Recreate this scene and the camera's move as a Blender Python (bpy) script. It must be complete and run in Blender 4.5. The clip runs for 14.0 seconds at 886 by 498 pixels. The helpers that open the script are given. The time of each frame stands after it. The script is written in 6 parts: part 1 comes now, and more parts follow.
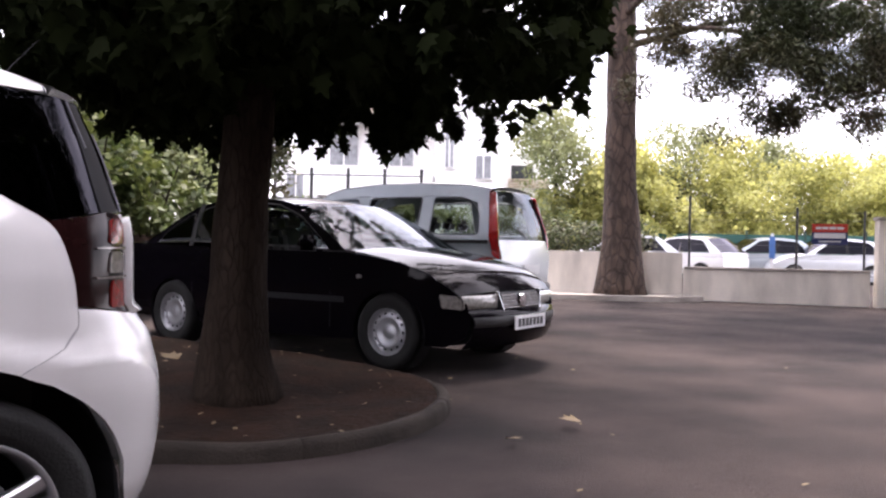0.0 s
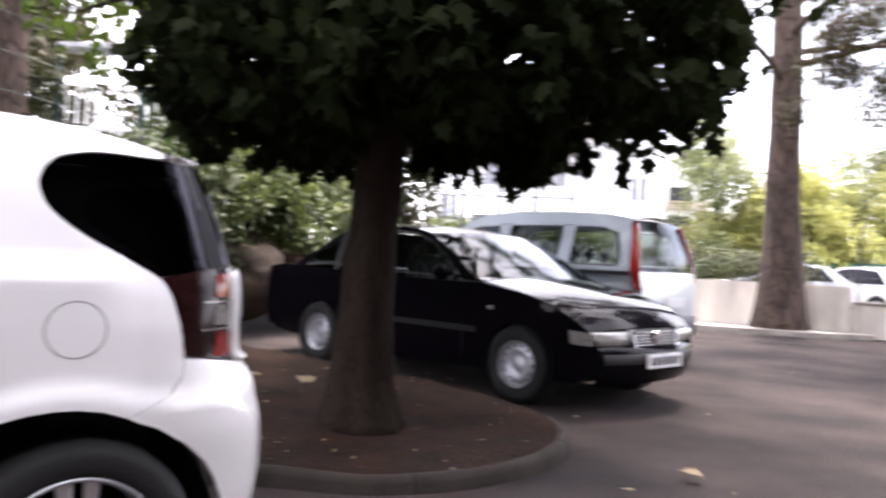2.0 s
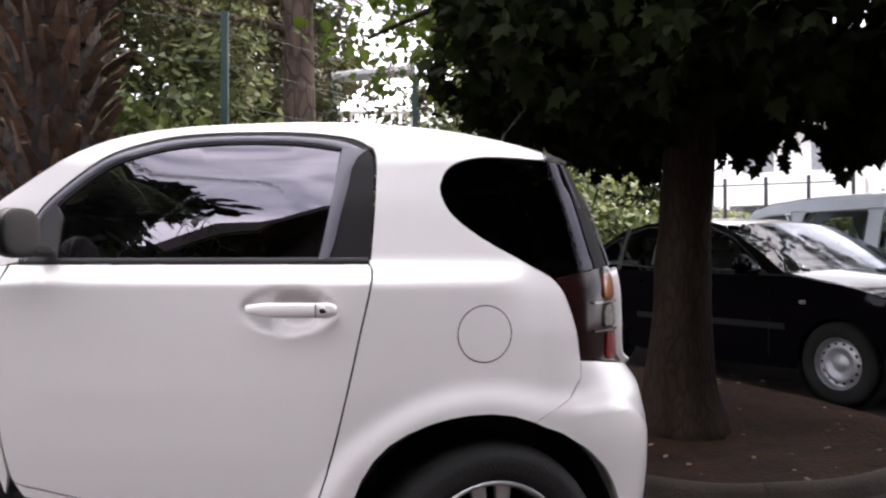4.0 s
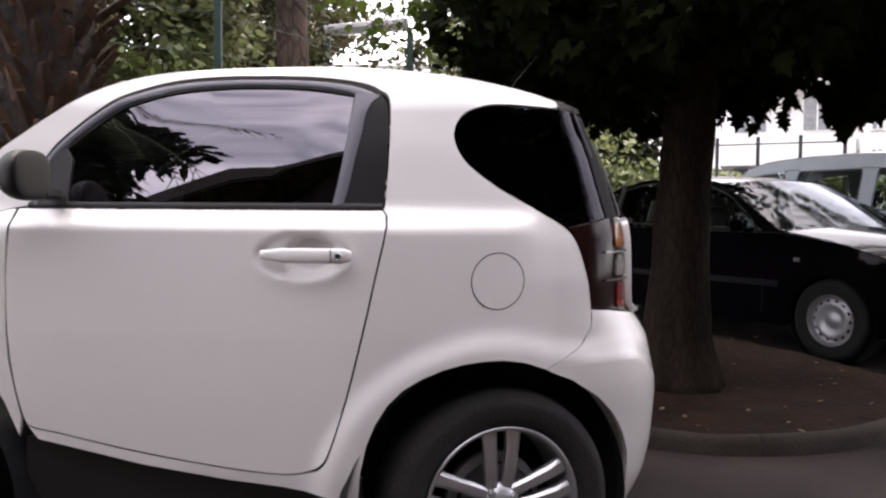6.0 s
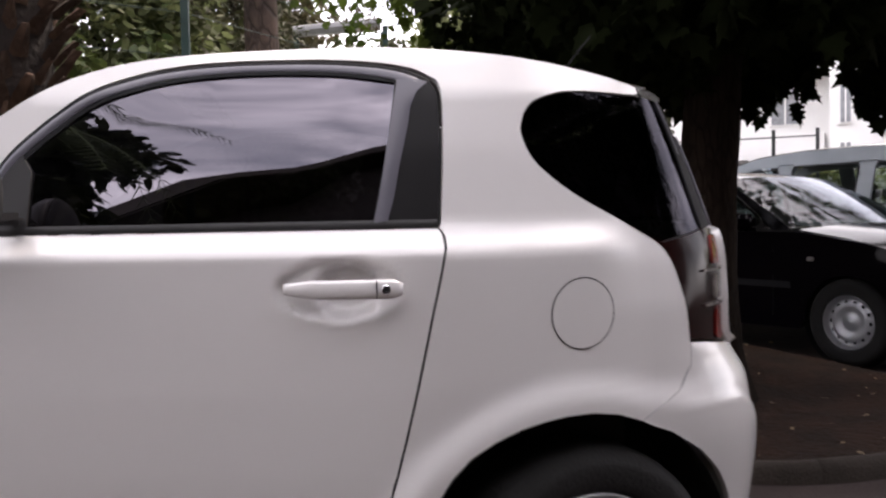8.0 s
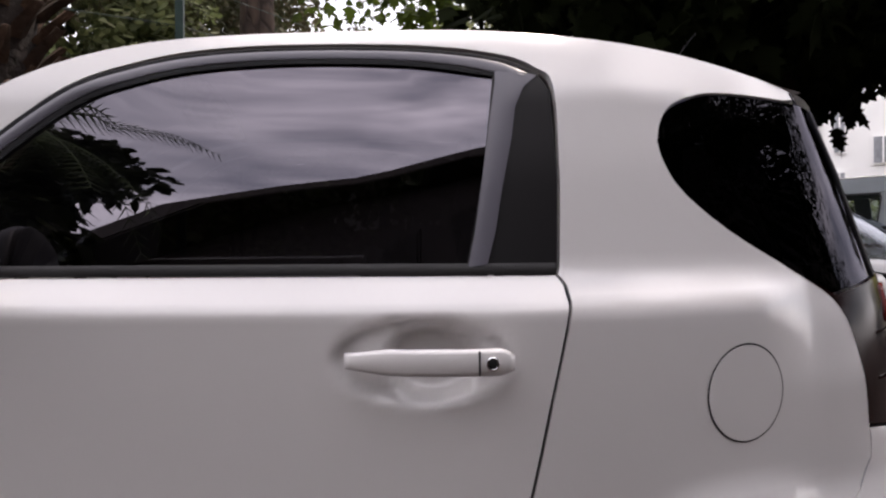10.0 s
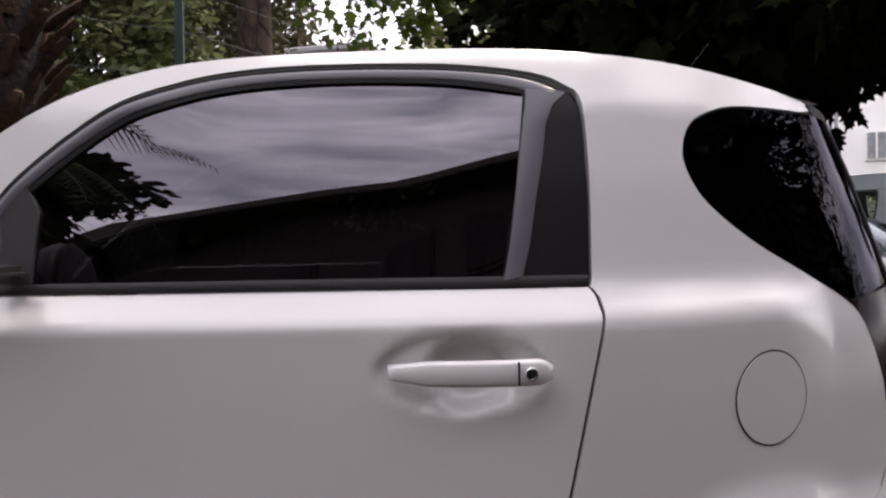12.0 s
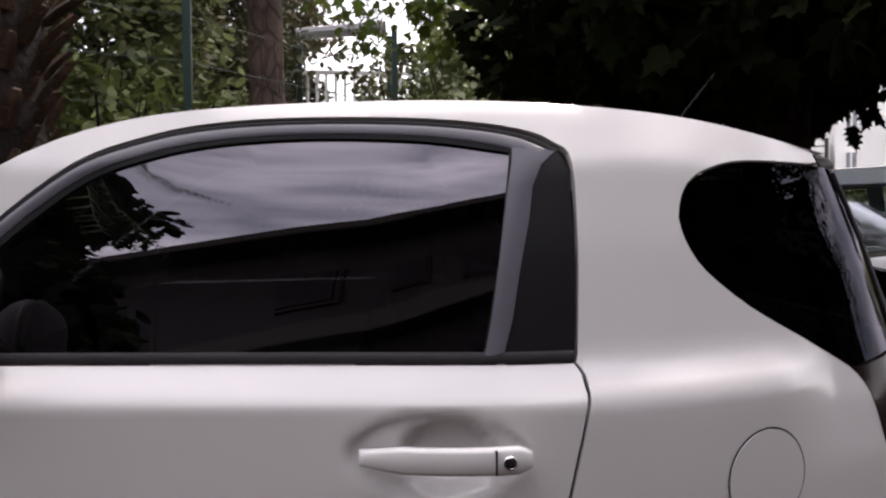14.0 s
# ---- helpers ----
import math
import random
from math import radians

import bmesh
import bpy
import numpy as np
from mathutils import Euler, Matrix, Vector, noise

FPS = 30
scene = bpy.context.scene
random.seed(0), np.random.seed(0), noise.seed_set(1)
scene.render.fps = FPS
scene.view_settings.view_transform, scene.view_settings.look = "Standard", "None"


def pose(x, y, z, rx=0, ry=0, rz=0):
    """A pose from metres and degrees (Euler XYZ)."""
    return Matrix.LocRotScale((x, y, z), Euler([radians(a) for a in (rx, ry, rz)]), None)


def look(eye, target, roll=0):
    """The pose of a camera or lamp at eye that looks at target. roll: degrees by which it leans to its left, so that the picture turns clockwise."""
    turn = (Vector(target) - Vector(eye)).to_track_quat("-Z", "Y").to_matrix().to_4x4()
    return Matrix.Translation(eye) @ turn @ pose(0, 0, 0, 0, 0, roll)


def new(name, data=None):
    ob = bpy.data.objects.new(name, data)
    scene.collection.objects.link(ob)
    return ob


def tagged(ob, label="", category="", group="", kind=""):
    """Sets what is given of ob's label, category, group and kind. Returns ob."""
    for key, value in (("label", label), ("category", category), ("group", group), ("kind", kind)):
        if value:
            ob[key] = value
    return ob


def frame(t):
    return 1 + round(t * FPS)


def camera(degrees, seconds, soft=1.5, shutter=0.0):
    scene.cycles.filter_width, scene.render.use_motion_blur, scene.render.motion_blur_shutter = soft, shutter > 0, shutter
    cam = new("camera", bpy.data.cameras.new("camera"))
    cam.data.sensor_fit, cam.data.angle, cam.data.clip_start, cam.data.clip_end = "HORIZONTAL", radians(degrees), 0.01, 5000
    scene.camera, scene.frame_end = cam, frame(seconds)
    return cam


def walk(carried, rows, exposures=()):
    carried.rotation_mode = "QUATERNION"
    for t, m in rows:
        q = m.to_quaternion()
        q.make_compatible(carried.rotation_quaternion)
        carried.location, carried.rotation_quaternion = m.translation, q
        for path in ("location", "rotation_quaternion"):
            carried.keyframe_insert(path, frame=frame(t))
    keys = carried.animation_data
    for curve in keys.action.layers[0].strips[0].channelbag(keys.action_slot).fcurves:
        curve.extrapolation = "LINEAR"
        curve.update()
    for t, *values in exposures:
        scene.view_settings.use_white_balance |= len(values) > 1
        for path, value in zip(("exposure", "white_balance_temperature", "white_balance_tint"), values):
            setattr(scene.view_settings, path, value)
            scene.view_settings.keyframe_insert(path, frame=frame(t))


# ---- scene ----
# Camera: a person with a phone beside a small white car.
cam = camera(57.00, 14.0, soft=2.3, shutter=0.5)
PATH = [
    (0.0, 0.0091, -1.9587, 0.9679, -0.208, -1.097, -30.545),
    (0.5, 0.0328, -1.9868, 1.0024, -0.830, -2.301, -31.276),
    (1.0, 0.0769, -2.0235, 1.0357, -0.189, -3.082, -31.675),
    (1.5, 0.1220, -1.9704, 1.0645, 0.518, -2.422, -30.017),
    (2.0, 0.1588, -2.0755, 1.0983, 0.599, -2.813, -19.656),
    (2.5, 0.1568, -2.0159, 1.0728, 0.774, -1.403, -9.057),
    (3.0, 0.0282, -1.8931, 1.0731, 0.665, -0.802, -2.817),
    (5.5, -0.2600, -1.9216, 1.0620, -1.174, 1.042, -3.382),
    (6.0, -0.2572, -1.8972, 1.0457, -2.531, -0.368, -3.467),
    (6.5, -0.2668, -1.8139, 1.0832, 2.191, -0.256, -4.493),
    (7.0, -0.2985, -1.7824, 1.0646, -1.441, -0.856, -4.586),
    (7.5, -0.3675, -1.6790, 1.0622, -3.129, 0.027, -5.005),
    (8.0, -0.4270, -1.4590, 1.0736, -2.346, 1.102, -5.811),
    (10.5, -0.5694, -1.0083, 1.0982, -0.325, 0.276, -6.883),
    (11.0, -0.5631, -1.0597, 1.0829, -0.014, 0.235, -6.043),
    (11.5, -0.5903, -1.0580, 1.0951, -0.467, -0.087, -6.595),
    (12.0, -0.6236, -1.0480, 1.1188, -0.643, 0.995, -7.149),
    (12.5, -0.6224, -1.0517, 1.1571, -1.217, 1.443, -6.582),
    (13.0, -0.6157, -1.0207, 1.2122, -1.436, 0.732, -7.304),
    (13.5, -0.5882, -1.0086, 1.2231, -1.386, 0.266, -6.877),
    (14.0, -0.5690, -0.9891, 1.2447, -2.322, 0.328, -6.224),
]
EXPOSURE = [(0.0, 1.55, 6600, 23), (0.5, 1.80, 6600, 23), (1.0, 2.0, 6600, 22), (2.0, 2.1, 6500, 19), (2.5, 2.2, 6500, 18), (3.0, 1.98, 6550, 17), (5.5, 1.36, 6900, 19), (8.0, 1.03, 6900, 19), (10.5, 0.58, 6900, 19), (14.0, 0.58, 6850, 19)]
walk(cam, [(t, pose(x, y, z, 90 + pitch, roll, yaw)) for t, x, y, z, pitch, roll, yaw in PATH], EXPOSURE)

# ---- world and light: bright hazy sky, a veiled sun beyond the tree that lights its crown from behind ----
SUN_EL, SUN_AZ = 57.0, 40.0
world = bpy.data.worlds.new("sky")
scene.world = world
world.use_nodes = True
wn, wl = world.node_tree.nodes, world.node_tree.links
wn.clear()
sky = wn.new("ShaderNodeTexSky")
sky.sky_type, sky.sun_disc = "NISHITA", False
sky.sun_elevation, sky.sun_rotation = radians(SUN_EL), radians(SUN_AZ)
sky.air_density, sky.dust_density, sky.ozone_density = 1.0, 3.0, 1.0
w_coord = wn.new("ShaderNodeTexCoord")
w_map = wn.new("ShaderNodeMapping")
w_map.inputs["Scale"].default_value = (1.0, 1.0, 3.2)
w_noise = wn.new("ShaderNodeTexNoise")
w_noise.inputs["Scale"].default_value, w_noise.inputs["Detail"].default_value = 2.6, 7.0
w_ramp = wn.new("ShaderNodeValToRGB")
w_ramp.color_ramp.elements[0].position, w_ramp.color_ramp.elements[1].position = 0.30, 0.66
w_mix = wn.new("ShaderNodeMixRGB")
w_mix.inputs["Color2"].default_value = (19.0, 19.4, 20.5, 1)
w_bg = wn.new("ShaderNodeBackground")
w_bg.inputs["Strength"].default_value = 0.11
w_out = wn.new("ShaderNodeOutputWorld")
wl.new(w_coord.outputs["Generated"], w_map.inputs["Vector"])
wl.new(w_map.outputs["Vector"], w_noise.inputs["Vector"])
wl.new(w_noise.outputs["Fac"], w_ramp.inputs["Fac"])
wl.new(w_ramp.outputs["Color"], w_mix.inputs["Fac"])
wl.new(sky.outputs["Color"], w_mix.inputs["Color1"])
wl.new(w_mix.outputs["Color"], w_bg.inputs["Color"])
wl.new(w_bg.outputs["Background"], w_out.inputs["Surface"])

sun_data = bpy.data.lights.new("sun", "SUN")
sun_data.energy, sun_data.angle, sun_data.color = 2.6, radians(14), (1.0, 0.94, 0.84)
sun = new("sun", sun_data)
az = radians(SUN_AZ)
sun.matrix_world = look((0, 0, 0), (-math.sin(az) * math.cos(radians(SUN_EL)), -math.cos(az) * math.cos(radians(SUN_EL)), -math.sin(radians(SUN_EL))))
sun.location = (0, -10, 30)


# ---- materials ----
def material(name, colour, rough=0.6, metal=0.0, var=0.25, scale=6.0, colour2=None, bump=0.0, bump_scale=60.0, coat=0.0, per_object=0.0, island=0.0, ior=1.5, fine=0.5, sheet=0.0, stretch=None, plates=0.0, furrow=0.8):
    """Principled surface with colour variation at two scales and a fine relief."""
    m = bpy.data.materials.new(name)
    m.use_nodes = True
    nt = m.node_tree
    n, l = nt.nodes, nt.links
    b = n["Principled BSDF"]
    b.inputs["Roughness"].default_value, b.inputs["Metallic"].default_value = rough, metal
    b.inputs["IOR"].default_value = ior
    b.inputs["Coat Weight"].default_value = coat
    b.inputs["Coat Roughness"].default_value = 0.04
    co = n.new("ShaderNodeTexCoord")
    src = co.outputs["Object"]
    if stretch:
        mp = n.new("ShaderNodeMapping")
        mp.inputs["Scale"].default_value = stretch
        l.new(src, mp.inputs["Vector"])
        src = mp.outputs["Vector"]
    big, small = n.new("ShaderNodeTexNoise"), n.new("ShaderNodeTexNoise")
    big.inputs["Scale"].default_value, big.inputs["Detail"].default_value = scale, 4.0
    small.inputs["Scale"].default_value, small.inputs["Detail"].default_value = bump_scale, 6.0
    for q in (big, small):
        l.new(src, q.inputs["Vector"])
    mix = n.new("ShaderNodeMixRGB")
    c2 = colour2 or tuple(c * (1 - var) for c in colour)
    mix.inputs["Color1"].default_value, mix.inputs["Color2"].default_value = (*colour, 1), (*c2, 1)
    rp = n.new("ShaderNodeValToRGB")
    rp.color_ramp.elements[0].position, rp.color_ramp.elements[1].position = 0.35, 0.65
    l.new(big.outputs["Fac"], rp.inputs["Fac"])
    l.new(rp.outputs["Color"], mix.inputs["Fac"])
    hsv = n.new("ShaderNodeHueSaturation")
    l.new(mix.outputs["Color"], hsv.inputs["Color"])
    ma = n.new("ShaderNodeMath")
    ma.operation = "MULTIPLY_ADD"
    ma.inputs[1].default_value, ma.inputs[2].default_value = fine * var, 1 - 0.5 * fine * var
    l.new(small.outputs["Fac"], ma.inputs[0])
    value = ma.outputs[0]
    if per_object or island:
        if per_object:
            rnd = n.new("ShaderNodeObjectInfo").outputs["Random"]
        else:
            rnd = n.new("ShaderNodeNewGeometry").outputs["Random Per Island"]
        m2 = n.new("ShaderNodeMath")
        m2.operation = "MULTIPLY_ADD"
        m2.inputs[1].default_value, m2.inputs[2].default_value = 2 * (per_object or island), 1 - (per_object or island)
        l.new(rnd, m2.inputs[0])
        m3 = n.new("ShaderNodeMath")
        m3.operation = "MULTIPLY"
        l.new(value, m3.inputs[0]), l.new(m2.outputs[0], m3.inputs[1])
        value = m3.outputs[0]
    l.new(value, hsv.inputs["Value"])
    l.new(hsv.outputs["Color"], b.inputs["Base Color"])
    height = small.outputs["Fac"]
    if plates:
        # cracked plates: dark furrows between raised islands
        warp = n.new("ShaderNodeMixRGB")
        warp.inputs["Fac"].default_value = 0.12
        l.new(src, warp.inputs["Color1"]), l.new(big.outputs["Color"], warp.inputs["Color2"])
        vor = n.new("ShaderNodeTexVoronoi")
        vor.feature = "DISTANCE_TO_EDGE"
        vor.inputs["Scale"].default_value = plates
        l.new(warp.outputs["Color"], vor.inputs["Vector"])
        vr = n.new("ShaderNodeMapRange")
        vr.inputs["From Max"].default_value = 0.16
        vr.inputs["To Min"].default_value = 0.25
        l.new(vor.outputs["Distance"], vr.inputs["Value"])
        fur = n.new("ShaderNodeMixRGB")
        fur.blend_type = "MULTIPLY"
        fur.inputs["Fac"].default_value = furrow
        l.new(hsv.outputs["Color"], fur.inputs["Color1"]), l.new(vr.outputs["Result"], fur.inputs["Color2"])
        l.new(fur.outputs["Color"], b.inputs["Base Color"])
        hm = n.new("ShaderNodeMath")
        hm.operation = "MULTIPLY_ADD"
        hm.inputs[1].default_value = 0.5
        l.new(small.outputs["Fac"], hm.inputs[0]), l.new(vr.outputs["Result"], hm.inputs[2])
        height = hm.outputs[0]
    if bump:
        bp = n.new("ShaderNodeBump")
        bp.inputs["Strength"].default_value, bp.inputs["Distance"].default_value = bump, 0.02
        l.new(height, bp.inputs["Height"])
        l.new(bp.outputs["Normal"], b.inputs["Normal"])
    if sheet:
        tr = n.new("ShaderNodeBsdfTranslucent")
        l.new(hsv.outputs["Color"], tr.inputs["Color"])
        ms = n.new("ShaderNodeMixShader")
        ms.inputs["Fac"].default_value = sheet
        out = n["Material Output"]
        l.new(b.outputs["BSDF"], ms.inputs[1]), l.new(tr.outputs["BSDF"], ms.inputs[2])
        l.new(ms.outputs["Shader"], out.inputs["Surface"])
    return m


def glass_material(name, tint, ior=1.5, rough=0.0, sheen=(0.88, 0.92, 1.0)):
    """A thin tinted pane: what passes through is tinted, the rest mirrors."""
    m = bpy.data.materials.new(name)
    m.use_nodes = True
    n, l = m.node_tree.nodes, m.node_tree.links
    n.remove(n["Principled BSDF"])
    tr, gl, fr, mx = n.new("ShaderNodeBsdfTransparent"), n.new("ShaderNodeBsdfGlossy"), n.new("ShaderNodeFresnel"), n.new("ShaderNodeMixShader")
    tr.inputs["Color"].default_value = (*tint, 1)
    gl.inputs["Color"].default_value, gl.inputs["Roughness"].default_value = (*sheen, 1), rough
    fr.inputs["IOR"].default_value = ior
    l.new(fr.outputs[0], mx.inputs[0]), l.new(tr.outputs[0], mx.inputs[1]), l.new(gl.outputs[0], mx.inputs[2])
    l.new(mx.outputs[0], n["Material Output"].inputs["Surface"])
    return m


M_ASPHALT = material("asphalt", (0.054, 0.041, 0.038), 0.9, ior=1.2, var=0.5, scale=0.9, bump=0.6, bump_scale=110, colour2=(0.022, 0.018, 0.0175), fine=1.0)
# Earth, kerb and bark are set near black, taking in shade under the crown.
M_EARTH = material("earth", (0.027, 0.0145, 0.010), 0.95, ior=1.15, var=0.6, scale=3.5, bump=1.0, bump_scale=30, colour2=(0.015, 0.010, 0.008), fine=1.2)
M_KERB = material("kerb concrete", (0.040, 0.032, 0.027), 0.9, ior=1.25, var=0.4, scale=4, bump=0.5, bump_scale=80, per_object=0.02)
M_RENDER = material("rendered wall", (0.80, 0.73, 0.64), 0.9, var=0.4, scale=1.8, bump=0.3, bump_scale=70, stretch=(1, 1, 0.35))
M_WALLCAP = material("wall cap", (0.40, 0.36, 0.32), 0.9, var=0.3, scale=3, bump=0.3)
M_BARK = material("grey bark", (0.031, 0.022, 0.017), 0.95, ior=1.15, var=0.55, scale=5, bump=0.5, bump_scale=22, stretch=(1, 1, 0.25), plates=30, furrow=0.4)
M_PINEBARK = material("pine bark", (0.12, 0.08, 0.062), 0.95, var=0.55, scale=4, bump=1.0, bump_scale=12, stretch=(1, 1, 0.4), plates=9, furrow=0.7)
# One tree's leaf in two tones: pale as if backlit, near-black for shade.
M_LEAFSUN = material("backlit pale leaf", (0.075, 0.105, 0.016), 0.7, var=0.4, scale=1.5, island=0.4, sheet=0.45, colour2=(0.05, 0.08, 0.015), ior=1.2)
M_LEAFSHADE = material("broad leaf", (0.013, 0.017, 0.006), 0.8, var=0.4, scale=0.8, island=0.3, sheet=0.25, colour2=(0.008, 0.011, 0.004), ior=1.12)
M_NEEDLE = material("pine needles", (0.045, 0.060, 0.022), 0.7, var=0.5, scale=0.5, island=0.35, sheet=0.2, colour2=(0.075, 0.058, 0.028))
# Far foliage colours are raised pale to carry sun glare and haze.
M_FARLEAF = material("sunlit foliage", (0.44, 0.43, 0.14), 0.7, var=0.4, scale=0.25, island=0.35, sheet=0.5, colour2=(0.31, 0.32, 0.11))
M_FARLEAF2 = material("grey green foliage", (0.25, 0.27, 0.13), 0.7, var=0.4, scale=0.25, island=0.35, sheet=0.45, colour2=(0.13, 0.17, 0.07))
M_SHRUB = material("shrub leaf", (0.13, 0.155, 0.042), 0.7, var=0.5, scale=0.9, island=0.4, sheet=0.3, colour2=(0.05, 0.08, 0.03))
M_HEDGE = material("hedge leaf", (0.07, 0.11, 0.03), 0.65, var=0.5, scale=1.0, island=0.4, sheet=0.2, colour2=(0.10, 0.09, 0.05))
M_PALM = material("palm boots", (0.080, 0.042, 0.024), 0.95, var=0.5, scale=6, bump=0.8, bump_scale=40, per_object=0.4)
M_PALMTRUNK = material("palm trunk", (0.022, 0.014, 0.011), 0.95, var=0.5, scale=8, bump=0.9, bump_scale=30)
M_FROND = material("palm frond", (0.06, 0.09, 0.03), 0.85, var=0.4, scale=1, island=0.3, sheet=0.2)
M_METAL_GREEN = material("green painted steel", (0.012, 0.04, 0.032), 0.5, var=0.2)
M_METAL_DARK = material("dark painted steel", (0.03, 0.03, 0.032), 0.5, var=0.2)
M_MESH_GREEN = material("green mesh screen", (0.03, 0.12, 0.10), 0.8, var=0.35, scale=0.4)
M_WHITEWALL = material("white facade", (0.88, 0.87, 0.85), 0.85, var=0.08, scale=0.6, bump=0.1)
M_BEIGE = material("beige facade", (0.55, 0.46, 0.36), 0.85, var=0.12, scale=0.6)
M_DARKOPEN = material("dark window glass", (0.06, 0.065, 0.07), 0.15, var=0.2)
M_PALEPANE = material("pale window glass", (0.30, 0.31, 0.33), 0.15, var=0.3)
M_GREYTRIM = material("grey trim", (0.35, 0.35, 0.36), 0.6, var=0.15)
M_SIGNRED = material("red sign board", (0.62, 0.05, 0.03), 0.5, var=0.1)
M_SIGNBLUE = material("navy sign board", (0.02, 0.03, 0.12), 0.5, var=0.1)
M_SIGNWHITE = material("white sign paint", (0.75, 0.75, 0.75), 0.5, var=0.05)
M_BLUE = material("blue panel", (0.06, 0.16, 0.42), 0.5, var=0.1)
M_PAINT_WHITE = material("pearl white paint", (0.74, 0.72, 0.71), 0.26, var=0.025, scale=3, coat=0.9, bump_scale=300)
M_PAINT_BLACK = material("black paint", (0.004, 0.0032, 0.005), 0.07, var=0.1, ior=1.15)
M_PAINT_SILVER = material("silver blue paint", (0.36, 0.40, 0.43), 0.35, 0.3, var=0.06, coat=0.8)
M_PAINT_GREY = material("pale grey paint", (0.62, 0.64, 0.66), 0.35, 0.2, var=0.05, coat=0.8)
M_PLASTIC = material("black plastic", (0.018, 0.017, 0.018), 0.55, var=0.2, bump=0.15, bump_scale=400)
M_SATIN = material("satin grey moulding", (0.13, 0.125, 0.15), 0.3, var=0.1)
M_PILLAR = material("pillar film", (0.010, 0.009, 0.010), 0.45, var=0.1, ior=1.3)
M_RUBBER = material("tyre rubber", (0.010, 0.0095, 0.0095), 0.85, var=0.3, bump=0.3, bump_scale=120)
M_ALLOY = material("alloy", (0.55, 0.55, 0.57), 0.3, 0.85, var=0.1)
M_STEEL = material("steel rim", (0.42, 0.42, 0.44), 0.4, 0.6, var=0.15)
M_CHROME = material("chrome", (0.75, 0.75, 0.77), 0.12, 1.0, var=0.05)
M_LAMPRED = material("red lens", (0.38, 0.012, 0.01), 0.12, var=0.25, coat=1.0, scale=30)
M_LAMPDARK = material("smoked lens", (0.014, 0.004, 0.004), 0.15, var=0.3, coat=0.0, scale=20, ior=1.3)
M_LAMPGREY = material("smoked clear lens", (0.17, 0.15, 0.14), 0.15, var=0.5, coat=0.4, scale=40)
M_LAMPDEEP = material("deep red lens", (0.20, 0.010, 0.008), 0.15, var=0.4, coat=0.4, scale=40)
M_LAMPCLEAR = material("clear lens", (0.42, 0.40, 0.37), 0.12, var=0.4, coat=1.0, scale=40)
M_CABIN = material("dark cabin trim", (0.03, 0.028, 0.03), 0.8, var=0.3)
M_GAP = material("panel gap", (0.006, 0.006, 0.008), 0.9, var=0.1)
M_GLASS_TINT = glass_material("tinted glass", (0.022, 0.022, 0.025), 2.05, 0.0, (0.92, 0.87, 1.0))
M_GLASS_DARK = glass_material("privacy glass", (0.012, 0.012, 0.014), 1.36, 0.0, (0.62, 0.60, 0.70))
M_GLASS = glass_material("window glass", (0.50, 0.55, 0.53), 1.26)
M_CONCRETE = material("balcony concrete", (0.055, 0.046, 0.042), 0.9, var=0.2)
M_BROWN = material("brown facade", (0.026, 0.020, 0.017), 0.85, var=0.2, scale=0.8)
# Matte dark panes for the residence, so its windows mirror no sky.
M_DULLPANE = material("dull brown window pane", (0.015, 0.012, 0.010), 0.7, var=0.2, ior=1.3)
M_DRYLEAF = material("dry leaf", (0.17, 0.12, 0.06), 0.8, var=0.3, island=0.3)


# ---- helpers ----
def link(name, bm, mat, parent=None, label="", smooth=False):
    me = bpy.data.meshes.new(name)
    bm.normal_update()
    bm.to_mesh(me)
    bm.free()
    me.materials.append(mat)
    if smooth:
        me.polygons.foreach_set("use_smooth", [True] * len(me.polygons))
    ob = new(name, me)
    if parent:
        ob.parent = parent
    if label:
        ob["label"] = label
    return ob


def part(name, bm, mat, parent, label="", smooth=False):
    return link(name, bm, mat, parent, label, smooth)


def root(name, m, label, category, group=""):
    e = new(name)
    e.matrix_world = m
    return tagged(e, label, category, group)


def add_box(bm, size, centre, m=None, bevel=0.0):
    t = bmesh.new()
    bmesh.ops.create_cube(t, size=1.0)
    for v in t.verts:
        v.co = Vector((v.co.x * size[0], v.co.y * size[1], v.co.z * size[2]))
    if bevel:
        bmesh.ops.bevel(t, geom=t.edges[:], offset=bevel, segments=2, affect="EDGES")
    mm = Matrix.Translation(centre) @ (m or Matrix.Identity(4))
    merge(bm, t, mm)
    return bm


def merge(bm, t, mm=None):
    idx = {}
    for v in t.verts:
        idx[v] = bm.verts.new(mm @ v.co if mm else v.co)
    for fc in t.faces:
        try:
            bm.faces.new([idx[v] for v in fc.verts])
        except ValueError:
            pass
    t.free()


def box(size, centre, m=None, bevel=0.0):
    return add_box(bmesh.new(), size, centre, m, bevel)


